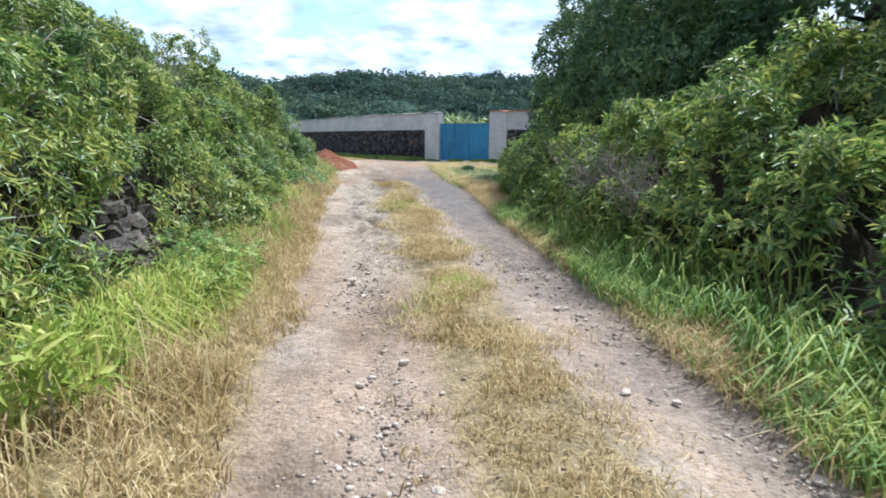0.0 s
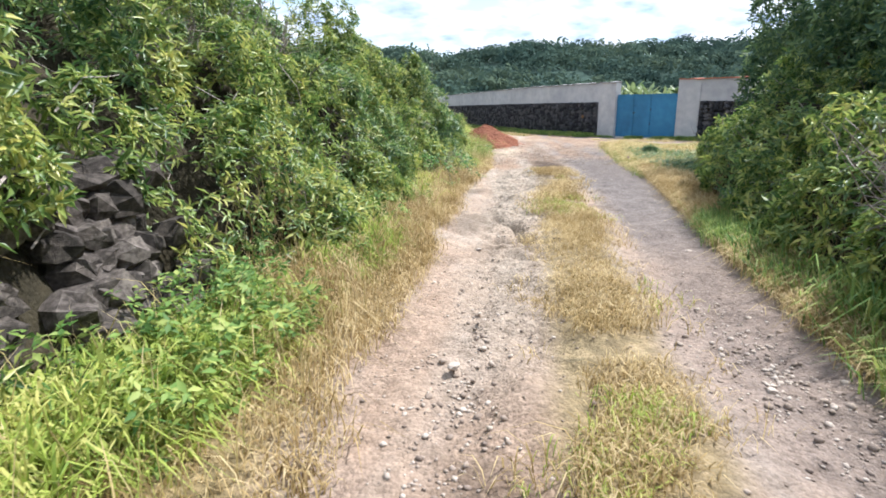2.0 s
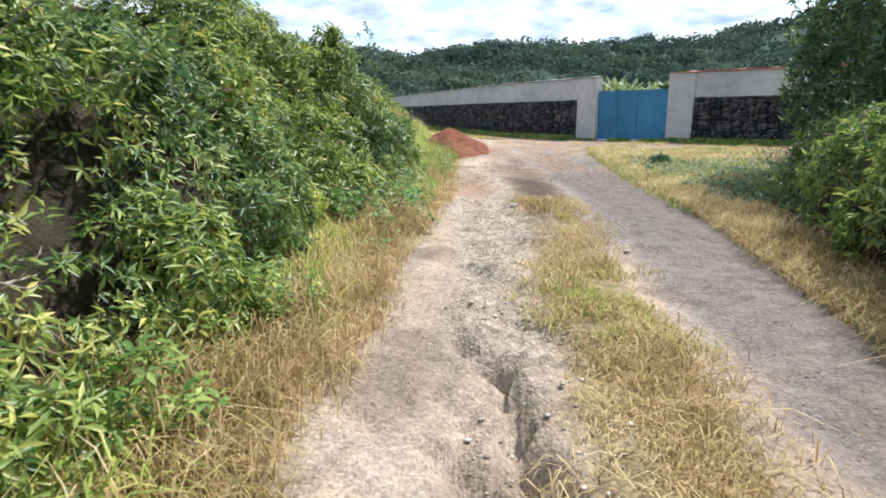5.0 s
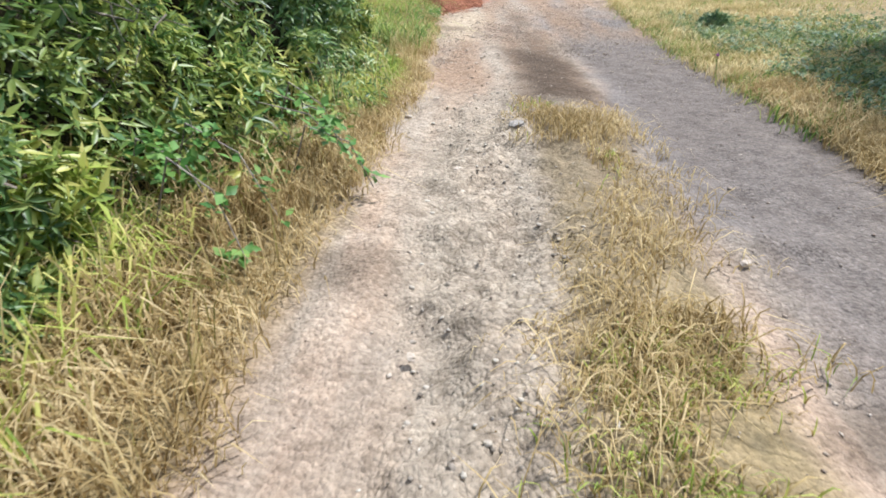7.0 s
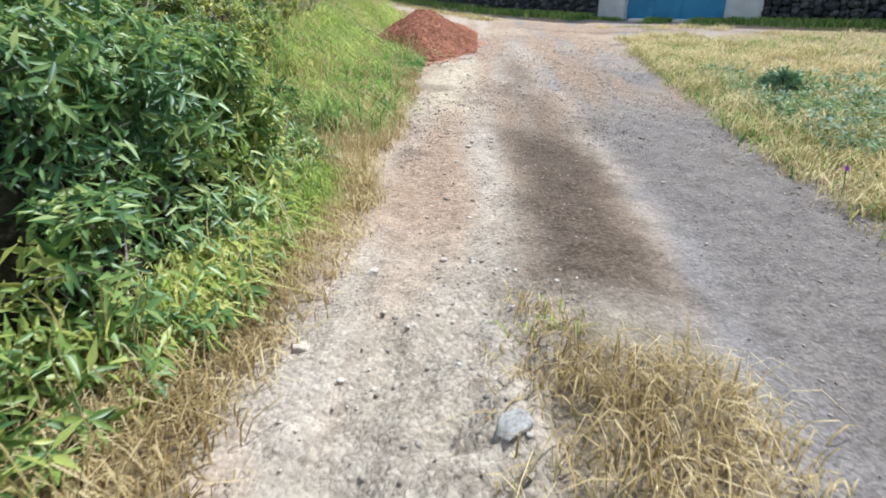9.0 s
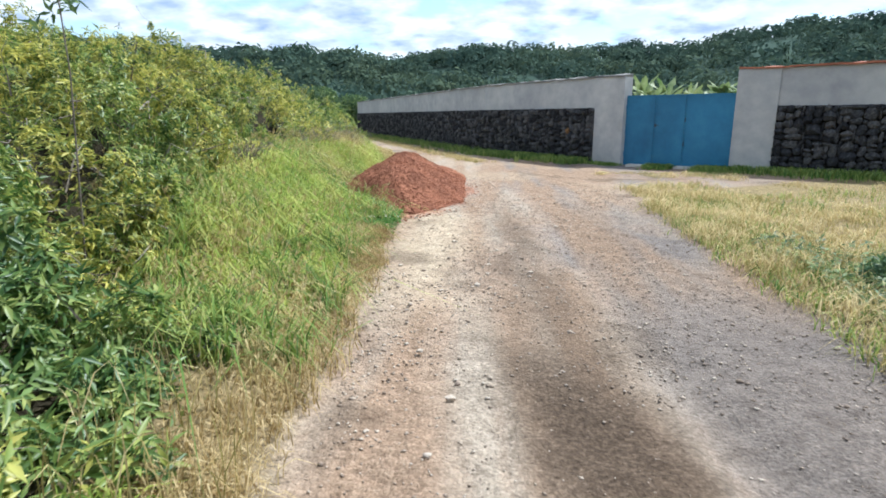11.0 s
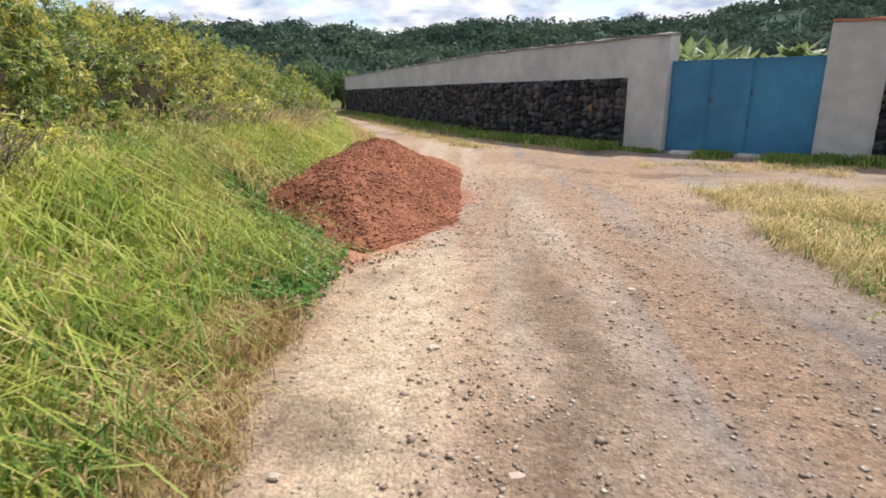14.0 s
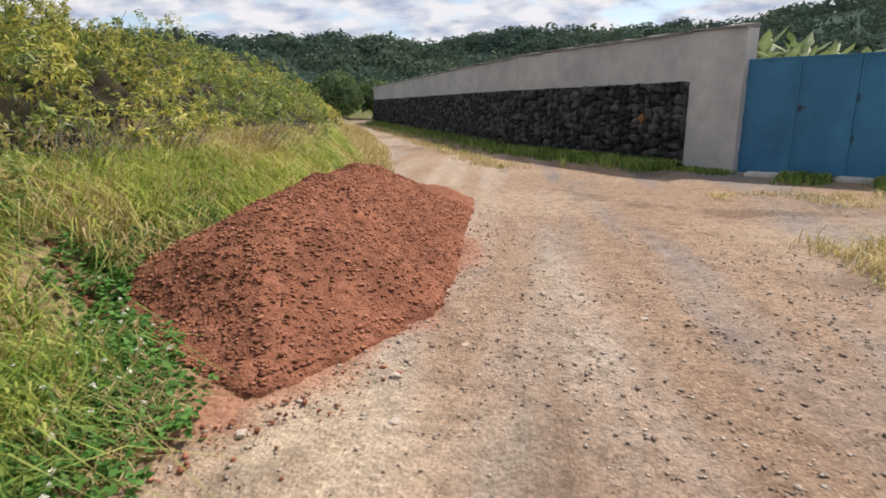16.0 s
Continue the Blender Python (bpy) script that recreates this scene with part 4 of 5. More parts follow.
# ---- trees ----
def tree(foot, blobs, label, material=M_leaf3, density=48, length=0.145, trunk=0.16, k=6):
    th = tagged(new("tree"), label, "tree", "broadleaf trees")
    th.location = foot
    off = np.array(foot)
    P, N = [], []
    for (cx, cy, cz, rx, ry, rz) in blobs:
        n = int(4 * math.pi * ((rx * ry + ry * rz + rx * rz) / 3) * density)
        v = unit(rng.normal(size=(n, 3)))
        lump = 1 + 0.30 * fractal(v[:, 0] * 2 + cx, v[:, 1] * 2 + v[:, 2] * 3 + cy, 1.1, 3)
        depth = 1 - rng.exponential(0.10, n)
        q = v * np.array([rx, ry, rz]) * (lump * depth)[:, None] + np.array([cx, cy, cz])
        ok = (q[:, 2] > 0.25) & (fractal(v[:, 0] * 3 + cx, v[:, 1] * 3 + v[:, 2] * 2.5, 1.2, 2) > -0.36)
        P.append(q[ok]); N.append(v[ok])
    P, N = np.concatenate(P), np.concatenate(N)
    axes = unit(N + rng.normal(0, 0.5, N.shape) + np.array([[0, 0, 0.1]]))
    b, w, u, s, q = sprigs(P - off, axes, k, length, 0.34)
    hang(new("crown", leaf_mesh("crown", b, w, u, s, q, material, plain=True)), th)
    bm = bmesh.new()
    top = max(z for *_, z, a, b_, c in [(0, 0, bl[2], 0, 0, 0) for bl in blobs])
    tube(bm, [(0, 0, -0.15), (0.08, 0.05, 0.5), (-0.05, 0.1, 1.2), (0.05, 0.0, max(1.6, top * 0.6))], trunk, trunk * 0.5, 9)
    part("trunk", bm, M_bark, th)
    for (cx, cy, cz, rx, ry, rz) in blobs:
        t = np.array([cx, cy, cz]) - off
        bm = bmesh.new()
        tube(bm, [(0, 0, min(1.2, t[2] * 0.5)), tuple(t * 0.45 + np.array([0, 0, 0.15])), tuple(t * 0.8), tuple(t + rng.normal(0, 0.3, 3) * rx * 0.5)], trunk * 0.5, 0.02, 6)
        for j in range(6):
            d = unit(rng.normal(size=(1, 3)))[0] * np.array([rx, ry, rz]) * 0.85
            tube(bm, [tuple(t * 0.8), tuple(t + d * 0.5 + rng.normal(0, 0.1, 3)), tuple(t + d)], 0.03, 0.006, 4)
        part("limb", bm, M_bark, th)
    return th


def build_trees():
    z = lambda x, y: float(land(np.array([x]), np.array([y]))[0]) - 0.05
    tree((7.5, 7.2, z(7.5, 7.2)), [(7.4, 7.4, 3.2, 1.8, 1.9, 2.0), (6.9, 8.0, 1.7, 1.2, 1.2, 1.3), (7.9, 6.4, 5.0, 1.8, 1.8, 1.5), (6.7, 5.6, 2.3, 1.2, 1.3, 1.5)],
         "large dark green leafy tree overhanging the verge")
    tree((7.0, 3.0, z(7.0, 3.0)), [(6.8, 3.0, 3.0, 1.7, 2.0, 1.7), (7.4, 2.6, 5.0, 1.9, 2.0, 1.6), (6.2, 4.2, 2.0, 1.0, 1.2, 1.1), (6.0, 1.4, 2.2, 1.1, 1.2, 1.0)],
         "dense dark green leafy tree behind the low shrubs")
    tree((7.4, -1.6, z(7.4, -1.6)), [(7.2, -1.4, 3.2, 1.7, 2.1, 1.6), (7.8, -2.2, 5.0, 1.9, 2.2, 1.5), (6.4, -0.4, 2.2, 1.1, 1.3, 1.0), (7.2, -3.8, 3.0, 1.5, 1.6, 1.5), (6.8, 0.6, 4.2, 1.3, 1.6, 1.4), (8.4, -4.5, 4.6, 1.6, 1.8, 1.6)],
         "dense shaded leafy tree behind the low shrubs", density=46)
    for (x, y, h) in ((-14.6, 63, 4.2), (-17.5, 58, 4.0), (-11.8, 66, 3.6), (-20.5, 52, 4.4)):
        tree((x, y, z(x, y)), [(x, y, h * 0.62, 2.0, 2.0, h * 0.38), (x + 1.2, y - 0.8, h * 0.45, 1.5, 1.4, h * 0.3)], "far rounded dark green tree beyond the end of the wall", M_leaf3, 16, 0.32, 0.2)


# ---- the wooded ridge ----
AZ = [-180, -90, -45, -30, -22, -16, -9, -5, 1, 4.7, 10, 14, 19, 24, 28.5, 35, 50, 90, 180]
EL = [4.0, 5.0, 6.4, 6.1, 6.0, 6.2, 5.7, 5.6, 6.5, 6.5, 6.0, 6.3, 5.9, 7.0, 7.5, 7.3, 7.6, 5.5, 4.0]


def ridge(az, r):
    """Height of the far slope by azimuth in degrees and distance."""
    top = 300 * np.tan(np.radians(np.interp(az, AZ, EL))) - 6.2
    return top * ramp(r, 150, 300) + 1.5


def build_ridge():
    az = np.arange(-180, 180.1, 1.5)
    rr = np.array([140, 170, 200, 230, 260, 285, 300, 330, 380])
    A, R = np.meshgrid(az, rr)
    Z = ridge(A, R) * np.where(R > 310, 1.0, 1)
    Z = np.where(R < 145, -1, Z)
    X, Y = R * np.sin(np.radians(A)), 6 + R * np.cos(np.radians(A))
    idx = np.arange(A.size).reshape(A.shape)
    f = np.stack([idx[:-1, :-1], idx[1:, :-1], idx[1:, 1:], idx[:-1, 1:]], -1).reshape(-1, 4)
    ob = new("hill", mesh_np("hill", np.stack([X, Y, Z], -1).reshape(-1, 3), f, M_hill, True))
    tagged(ob, "long wooded ridge closing the distance", "hill", kind="structure")
    # canopies
    n = 1150
    a = np.concatenate([rng.uniform(-48, 52, n - 300), rng.uniform(-180, 180, 300)])
    r = 150 + 150 * rng.random(n) ** 0.6
    crest = np.arange(-48, 52, 0.7)
    a, r = np.concatenate([a, crest]), np.concatenate([r, np.full(len(crest), 299.0)])
    z = ridge(a, r)
    size = 3.6 + 5.2 * rng.random(len(a)) ** 1.6
    P, S = [], []
    k = 80
    v = unit(rng.normal(size=(len(a), k, 3)).reshape(-1, 3)).reshape(len(a), k, 3)
    v[..., 2] = np.abs(v[..., 2])
    c = np.stack([r * np.sin(np.radians(a)), 6 + r * np.cos(np.radians(a)), z + size * 0.15], 1)
    P = (c[:, None] + v * size[:, None, None] * np.array([1, 1, 0.8]) * rng.uniform(0.75, 1.05, (len(a), k, 1))).reshape(-1, 3)
    way = unit(np.cross(v.reshape(-1, 3), rng.normal(0, 1, (len(P), 3))) + rng.normal(0, 0.25, (len(P), 3)))
    up = v.reshape(-1, 3) + rng.normal(0, 0.22, (len(P), 3))
    L = np.repeat(size, k) * rng.uniform(0.19, 0.36, len(P))
    me = leaf_mesh("forest", P - way * L[:, None] * 0.5, way, up, L, 0.62, M_wood, 0.1, 0.1, True)
    tagged(new("forest", me), "dark green woodland covering the far ridge", "forest", kind="stuff")


# ---- banana plants behind the wall ----
def banana(seed, foot):
    r = random.Random(seed)
    th = tagged(new("banana_plant"), "banana plant with torn pale green leaves behind the wall", "banana plant", "banana plants")
    bm = bmesh.new()
    tube(bm, [(0, 0, -0.1), (0.02, 0, 0.9), (0, 0.03, 1.98)], 0.11, 0.05, 8)
    part("pseudostem", bm, M_banana, th)
    for j in range(8):
        a, L, lift = j * 2.4 + r.uniform(-.3, .3), r.uniform(0.45, 0.85), r.uniform(0.7, 1.42)
        bm = bmesh.new()
        cen = []
        for i in range(8):
            t = i / 7
            cen.append(Vector((math.cos(a) * L * t * math.cos(lift * (1 - t * 0.5)), math.sin(a) * L * t * math.cos(lift * (1 - t * 0.5)), 1.9 + L * (math.sin(lift) * t - 0.75 * t * t * (1.45 - lift)))))
        s = Vector((-math.sin(a), math.cos(a), 0))
        rows = []
        for i, c in enumerate(cen):
            t = i / 7
            w = 0.14 * math.sin(math.pi * min(1, 0.08 + t * 0.92)) ** 0.6 * (r.uniform(0.45, 1.15) if i < 7 else 0.1)
            drop = 0.10 + r.uniform(0, 0.10)
            rows.append([bm.verts.new(c - s * w + Vector((0, 0, -drop * w * 3))), bm.verts.new(c), bm.verts.new(c + s * w + Vector((0, 0, -drop * w * 3)))])
        for p, q in zip(rows, rows[1:]):
            bm.faces.new((p[0], p[1], q[1], q[0]))
            bm.faces.new((p[1], p[2], q[2], q[1]))
        part("leaf", bm, M_banana, th)
    th.location = foot
    return th


def build_bananas():
    r = random.Random(5)
    kinds = [banana(k, (6.6 + 0.9 * k, 24.6 + 0.9 * k, 0)) for k in range(3)]
    spots = []
    for i in range(17):
        spots.append((GL[0] + gdir[0] * (i * 0.4 - 0.3) + 0.55 * (1.6 + r.uniform(0, 1.6)), GL[1] + gdir[1] * (i * 0.4 - 0.3) + 0.83 * (1.6 + r.uniform(0, 1.6))))
    for i in range(9):
        q = along(PL, K1, i * 0.7 + 0.3)
        spots.append((q[0] + 0.79 * r.uniform(2.0, 4.0), q[1] + 0.6 * r.uniform(2.0, 4.0)))
    for i in range(40):
        q = along(K1, K2, i * 0.69)
        o = r.uniform(1.2, 4.0)
        spots.append((q[0] + 0.93 * o, q[1] + 0.37 * o))
    for i in range(8):
        q = along(PR, RE, i * 1.6 + 0.4)
        o = r.uniform(2, 4)
        spots.append((q[0] + 0.55 * o, q[1] + 0.83 * o))
    for x, y in spots:
        k = r.uniform(0.88, 1.1)
        copy_thing(r.choice(kinds), Matrix.Translation((x, y, 0)) @ Matrix.Rotation(r.uniform(0, 6.28), 4, "Z") @ Matrix.Diagonal((k, k, k, 1)))


def dead_shrub(foot, size=1.0, label="leafless grey dead shrub among the low shrubs", way=(0, 0)):
    th = tagged(new("dead_shrub"), label, "shrub", "dead shrubs")
    th.location = foot
    for k in range(34):
        a, l = rng.uniform(0, 6.28), rng.uniform(0.5, 1.0) * size
        d = np.array([math.cos(a) * rng.uniform(0.1, 0.7) + way[0], math.sin(a) * rng.uniform(0.1, 0.7) + way[1], 1.0]) * l
        bm = bmesh.new()
        tube(bm, [(0, 0, 0), tuple(d * 0.5 + rng.normal(0, 0.05, 3)), tuple(d)], 0.007, 0.002, 4)
        for j in range(6):
            b = d * rng.uniform(0.35, 0.9)
            e = b + rng.normal(0, 0.13, 3) * size + np.array([0, 0, 0.06])
            tube(bm, [tuple(b), tuple((b + e) / 2 + rng.normal(0, 0.01, 3)), tuple(e)], 0.004, 0.002, 3)
        part("twig", bm, M_twig, th)


def dead_branch(a, b, bend):
    th = tagged(new("dead_branch"), "bare pale grey dead branch caught in the shrubs", "branch", "dead branches in the shrubs")
    a, b = np.array(a, float), np.array(b, float)
    th.location = a
    d = b - a
    bm = bmesh.new()
    tube(bm, [(0, 0, 0), tuple(d * 0.35 + np.array([0, 0, bend])), tuple(d * 0.55 + np.array([0, 0.04, bend * 1.3])), tuple(d * 0.75 + np.array([0.02, -0.03, bend * 0.7])), tuple(d)], 0.006, 0.002, 6)
    stem = part("stem", bm, M_twig, th)
    for k in range(5):
        q = d * rng.uniform(0.3, 0.9) + np.array([0, 0, bend * 0.8])
        e = q + unit(rng.normal(size=(1, 3)))[0] * rng.uniform(0.12, 0.3)
        bm = bmesh.new()
        tube(bm, [tuple(q), tuple((q + e) / 2 + rng.normal(0, 0.015, 3)), tuple(e)], 0.005, 0.002, 4)
        part("twig", bm, M_twig, th)


def sapling(foot, top):
    th = tagged(new("sapling"), "thin young sapling rising above the shrubs", "sapling")
    foot, top = np.array(foot, float), np.array(top, float)
    th.location = foot
    d = top - foot
    bm = bmesh.new()
    tube(bm, [(0, 0, 0), tuple(d * 0.5 + np.array([0.05, 0, 0])), tuple(d)], 0.007, 0.003, 6)
    part("stem", bm, M_twig, th)
    c = d * rng.uniform(0.6, 1.0, (16, 1)) + rng.normal(0, 0.09, (16, 3))
    b, w, u, s, q = sprigs(c, rng.normal(0, 1, (16, 3)) + np.array([[0, 0, 1.0]]), 6, 0.10, 0.3)
    hang(new("foliage", leaf_mesh("foliage", b, w, u, s, q, M_leaf3)), th)


for a_, b_, c_ in (((-1.75, 3.0, 1.25), (-0.85, 3.5, 1.0), 0.05), ((-1.6, 3.9, 1.35), (-0.95, 4.3, 1.0), 0.08), ((-1.9, 2.3, 1.6), (-1.1, 2.7, 1.2), 0.06), ((-2.6, -6.2, 0.5), (-1.1, -5.3, 0.9), 0.1), ((-2.4, -5.2, 0.9), (-1.25, -4.7, 0.55), 0.12)):
    dead_branch(a_, b_, c_)
sapling((-1.75, 9.0, 0.55), (-1.65, 8.98, 2.95))
dead_shrub((4.5, 5.4, 0.05))
for x_, y_, z_, q_ in ((-2.7, -1.2, 1.35, 1.0), (-2.65, -0.3, 1.45, 1.05), (-2.6, 0.6, 1.45, 1.0)):
    dead_shrub((x_, y_, z_), q_, "brown leafless shrub with tangled twigs high on the bank", (0.35, -0.1))
for x_, y_, z_, q_ in ((-2.55, 16.2, 0.55, 0.8), (-2.6, 17.3, 0.5, 0.85), (-2.5, 19.2, 0.4, 0.9), (-2.6, 20.2, 0.35, 0.9), (-2.7, 21.4, 0.3, 0.85), (-2.2, 12.6, 0.75, 0.5)):
    dead_shrub((x_, y_, z_), q_, "pale grey leafless twigs among the shrubs of the bank", (0.45, -0.1))
for x_, y_, z_, q_ in ((3.15, -3.6, 0.35, 0.9), (3.2, -2.6, 0.4, 0.85)):
    dead_shrub((x_, y_, z_), q_, "grey dry tangle of dead stems over the low shrubs", (-0.45, 0.0))
build_left()
build_scrub()
build_right()
build_trees()
build_ridge()
build_bananas()


# ---- grasses and herbs ----
def sward(name, x, y, h, wide, material, label, lean=0.45, curl=0.6, bias=(0, 0)):
    z = land(x, y) - 0.01
    n = len(x)
    ln = rng.normal(0, lean, (n, 2)) + np.array(bias)
    hh = h * rng.uniform(0.5, 1.2, n)
    me = blade_mesh(name, np.stack([x, y, z], 1), hh, ln, wide * rng.uniform(0.6, 1.3, n), material, curl)
    return tagged(new(name, me), label, "grass", kind="stuff")


def tufts(x, y, per, spread):
    """Blades gathered in tufts."""
    x, y = np.repeat(x, per), np.repeat(y, per)
    return x + rng.normal(0, spread, len(x)), y + rng.normal(0, spread, len(y))


def off_heap(x, y):
    return (heap(x, y) < np.maximum(0.02, swell(x, y) + 0.01)) & ~((y > 13.4) & (y < 15.2) & (heap(x + 0.12, y + 0.3) > 0.03) & (x > -1.9))


def build_grass():
    # edge of the verge: straw
    n = 4500
    y = rng.uniform(-9.5, 14.2, n)
    x = road_left(y) - np.abs(rng.normal(0.10, 0.30, n)) + fractal(y * 0, y, 0.9, 3) * 0.22 - 0.02
    x, y = tufts(x, y, 5, 0.05)
    ok = (x > foot_left(y) - 0.5) & off_heap(x, y)
    x, y = x[ok], y[ok]
    sward("dry_grass", x, y, 0.09 + 0.12 * lattice(x, y, 2.3), np.full(len(x), 0.007), M_straw, "matted straw-coloured grass at the edge of the track", 0.75, 1.1)
    # tall green
    n = 9500
    y = rng.uniform(-9.5, 25, n)
    t = rng.random(n)
    x = road_left(y) - 0.35 - t * np.maximum(road_left(y) - 0.15 - foot_left(y), 0.2)
    ok = fractal(x, y, 0.9, 3) + 0.25 * ramp(y, 7, 10) - 0.25 * np.exp(-((y - 3.4) / 1.1) ** 2) > -0.12
    x, y = x[ok], y[ok]
    x, y = tufts(x, y, 8, 0.04)
    ok = off_heap(x, y)
    x, y = x[ok], y[ok]
    low = 0.6 + 0.3 * ramp(y, 6, 9.5)
    lush = fractal(x + 21, y, 0.9, 3) + rng.normal(0, 0.1, len(x)) - 0.35 * ramp(y, 8.5, 5.5) > 0.14 + 0.14 * ramp(y, 8, 10)
    hgt = (1 - 0.3 * ramp(y, 13, 15)) * (0.20 + 0.26 * ramp(road_left(y) - x, 0.2, 0.9) * (0.35 + 1.1 * lattice(x, y, 1.7))) * low
    wilt = (fractal(x + 5, y - 4, 0.8, 3) + rng.normal(0, 0.12, len(x)) + (0.25 + 0.35 * ramp(y, -4.5, -2.5)) * ramp(y, 5.5, 4) * ramp(road_left(y) - x, 1.15, 0.5) > 0.26) & (y < 6)
    sward("tall_grass", x[wilt], y[wilt], hgt[wilt] * 0.8, np.full(wilt.sum(), 0.009), M_straw, "wilted golden grass flopped over below the bank", 0.75, 1.2, (0.1, 0))
    dead = (y > 7.5) & (fractal(x + 5, y - 4, 1.1, 3) + rng.normal(0, 0.14, len(x)) + 0.42 * ramp(road_left(y) - x, 0.95, 0.35) > 0.23)
    sward("tall_grass", x[dead], y[dead], hgt[dead] * 0.9, np.full(dead.sum(), 0.009), M_dry, "yellowed flopped grass along the edge of the track", 0.8, 1.3, (0.15, 0))
    wilt = wilt | dead
    x, y, hgt, lush = x[~wilt], y[~wilt], hgt[~wilt], lush[~wilt]
    sward("tall_grass", x[lush], y[lush], hgt[lush], np.full(lush.sum(), 0.015), M_lush, "tall deep green grass below the bank", 0.7, 1.3, (0.12, 0))
    x, y, hgt = x[~lush], y[~lush], hgt[~lush]
    sward("tall_grass", x, y, hgt * 1.1, np.full(len(x), 0.013), M_green,
          "tall bright green grass below the bank", 0.7, 1.35, (0.12, 0))
    # seeding stalks
    y = rng.uniform(-9, 24, 6000)
    x = road_left(y) - rng.uniform(0.1, 2.0, 6000)
    ok = off_heap(x, y) & (x > foot_left(y) - 0.3) & ((y < 8.5) | (rng.random(len(y)) < 0.55))
    x, y = x[ok], y[ok]
    sward("seeding_grass", x, y, np.full(len(x), 0.42), np.full(len(x), 0.006), M_dry, "thin straw-coloured seeding grass stalks", 0.28, 0.3)
    # foot of the near shrubs
    y = rng.uniform(-9.5, 4, 1500)
    x = foot_left(y) + rng.uniform(-0.45, 0.4, 1500)
    ok = ~((np.abs(y + 3.65) < 0.8) & (x < -1.05))
    x, y = tufts(x[ok], y[ok], 8, 0.05)
    g = fractal(x, y, 0.9, 3) + rng.normal(0, 0.12, len(x)) - 0.35 * ramp(y, -4.0, -2.0) > 0
    sward("tall_grass", x[g], y[g], np.full(g.sum(), 0.34), np.full(g.sum(), 0.012), M_green, "tall green grass under the edge of the shrubs", 0.5, 0.9, (0.1, 0))
    sward("dry_grass", x[~g], y[~g], np.full((~g).sum(), 0.28), np.full((~g).sum(), 0.008), M_straw, "dry tangled grass under the edge of the shrubs", 0.6, 1.0, (0.1, 0))
    # crown of the track
    n = 4200
    y = rng.uniform(-9.5, 5.75, n)
    x = np.interp(y, [-8, -2, 5], [1.03, 1.2, 1.32]) + rng.normal(0, 0.21, n)
    ok = (fractal(x, y, 1.3, 3) > -0.08) & (rng.random(n) < 1 - 0.6 * np.exp(-((y + 1.0) / 0.5) ** 2))
    ok &= (y < 2.5) | (rng.random(n) < 0.55)
    x, y = tufts(x[ok], y[ok], 9, 0.055)
    sward("crown_grass", x, y, 0.05 + (0.10 + 0.05 * ramp(y, -1.5, 0)) * lattice(x, y, 2.6), np.full(len(x), 0.006), M_straw, "short dry yellow grass on the crown of the track", 0.9, 1.0)
    pick = (fractal(x + 5, y, 1.0, 3) > 0.12) & (rng.random(len(x)) < 0.6 - 0.35 * ramp(y, 1, 3))
    sward("crown_grass", x[pick], y[pick], np.full(pick.sum(), 0.10), np.full(pick.sum(), 0.006), M_green, "short green grass on the crown of the track", 0.6, 0.8)
    # verge below the low shrubs
    n = 4200
    y = rng.uniform(-9.5, 6, n)
    x = road_right(y) + np.abs(rng.normal(0.12, 0.25, n)) + 0.03
    x, y = tufts(x, y, 7, 0.05)
    g = fractal(x, y, 0.7, 2) + 0.4 * ramp(y, -2.5, -4.5) + rng.normal(0, 0.14, len(x)) > 0.44
    sward("dry_grass", x[~g], y[~g], np.full((~g).sum(), 0.20), np.full((~g).sum(), 0.0065), M_straw, "dry leaning grass below the low shrubs", 0.7, 1.0, (-0.2, 0))
    sward("green_grass", x[g], y[g], np.full(g.sum(), 0.26), np.full(g.sum(), 0.009), M_lush, "leaning green grass below the low shrubs", 0.38, 0.8, (-0.25, 0))
    y = rng.uniform(-8, -2.2, 150)
    x = road_right(y) + rng.uniform(0.25, 0.8, 150)
    x, y = tufts(x, y, 14, 0.05)
    sward("long_grass", x, y, np.full(len(x), 0.44), np.full(len(x), 0.013), M_lush, "long arching green grass clumps beside the track", 0.4, 1.5, (-0.2, 0))
    # meadow
    n = 5600
    y = rng.uniform(4.5, 20.5, n)
    x = road_right(np.minimum(y, 15.5)) - 0.05 + np.abs(rng.normal(0, 2.2, n))
    line = GR[1] + (x - GR[0]) * (gdir[1] / gdir[0])
    bare = (y > 15.0) & (fractal(x, y, 0.6, 3) < -0.25 + 0.42 * ramp(y, 16.3, 19))
    ok = (y < line - 0.9) & ~bare & (x < 11) & (fractal(x, y, 0.9, 3) > -0.3)
    x, y = tufts(x[ok], y[ok], 8, 0.08)
    g = fractal(x + 11, y, 0.55, 3) + 0.42 * ramp(y, 11.5, 8.5) - 0.12 + rng.normal(0, 0.34, len(x)) > 0.30
    sward("meadow_grass", x[~g], y[~g], 0.07 + 0.2 * lattice(x[~g], y[~g], 2.2) ** 1.5, np.full((~g).sum(), 0.008), M_dry, "cut pale dry meadow grass beside the track", 0.8, 1.0)
    sward("meadow_grass", x[g], y[g], np.full(g.sum(), 0.15), np.full(g.sum(), 0.011), M_lush, "patchy green meadow grass beside the track", 0.5, 0.8)
    y = rng.uniform(6.5, 14.5, 150)
    x = road_right(y) + np.abs(rng.normal(0, 0.7, 150))
    x, y = tufts(x, y, 26, 0.08)
    sward("dry_clump", x, y, np.full(len(x), 0.26), np.full(len(x), 0.006), M_dry, "flopped pale clumps of dry grass beside the track", 1.0, 1.4)
    y = rng.uniform(8.5, 15.5, 210)
    x = road_left(y) - rng.uniform(0.2, 2.3, 210)
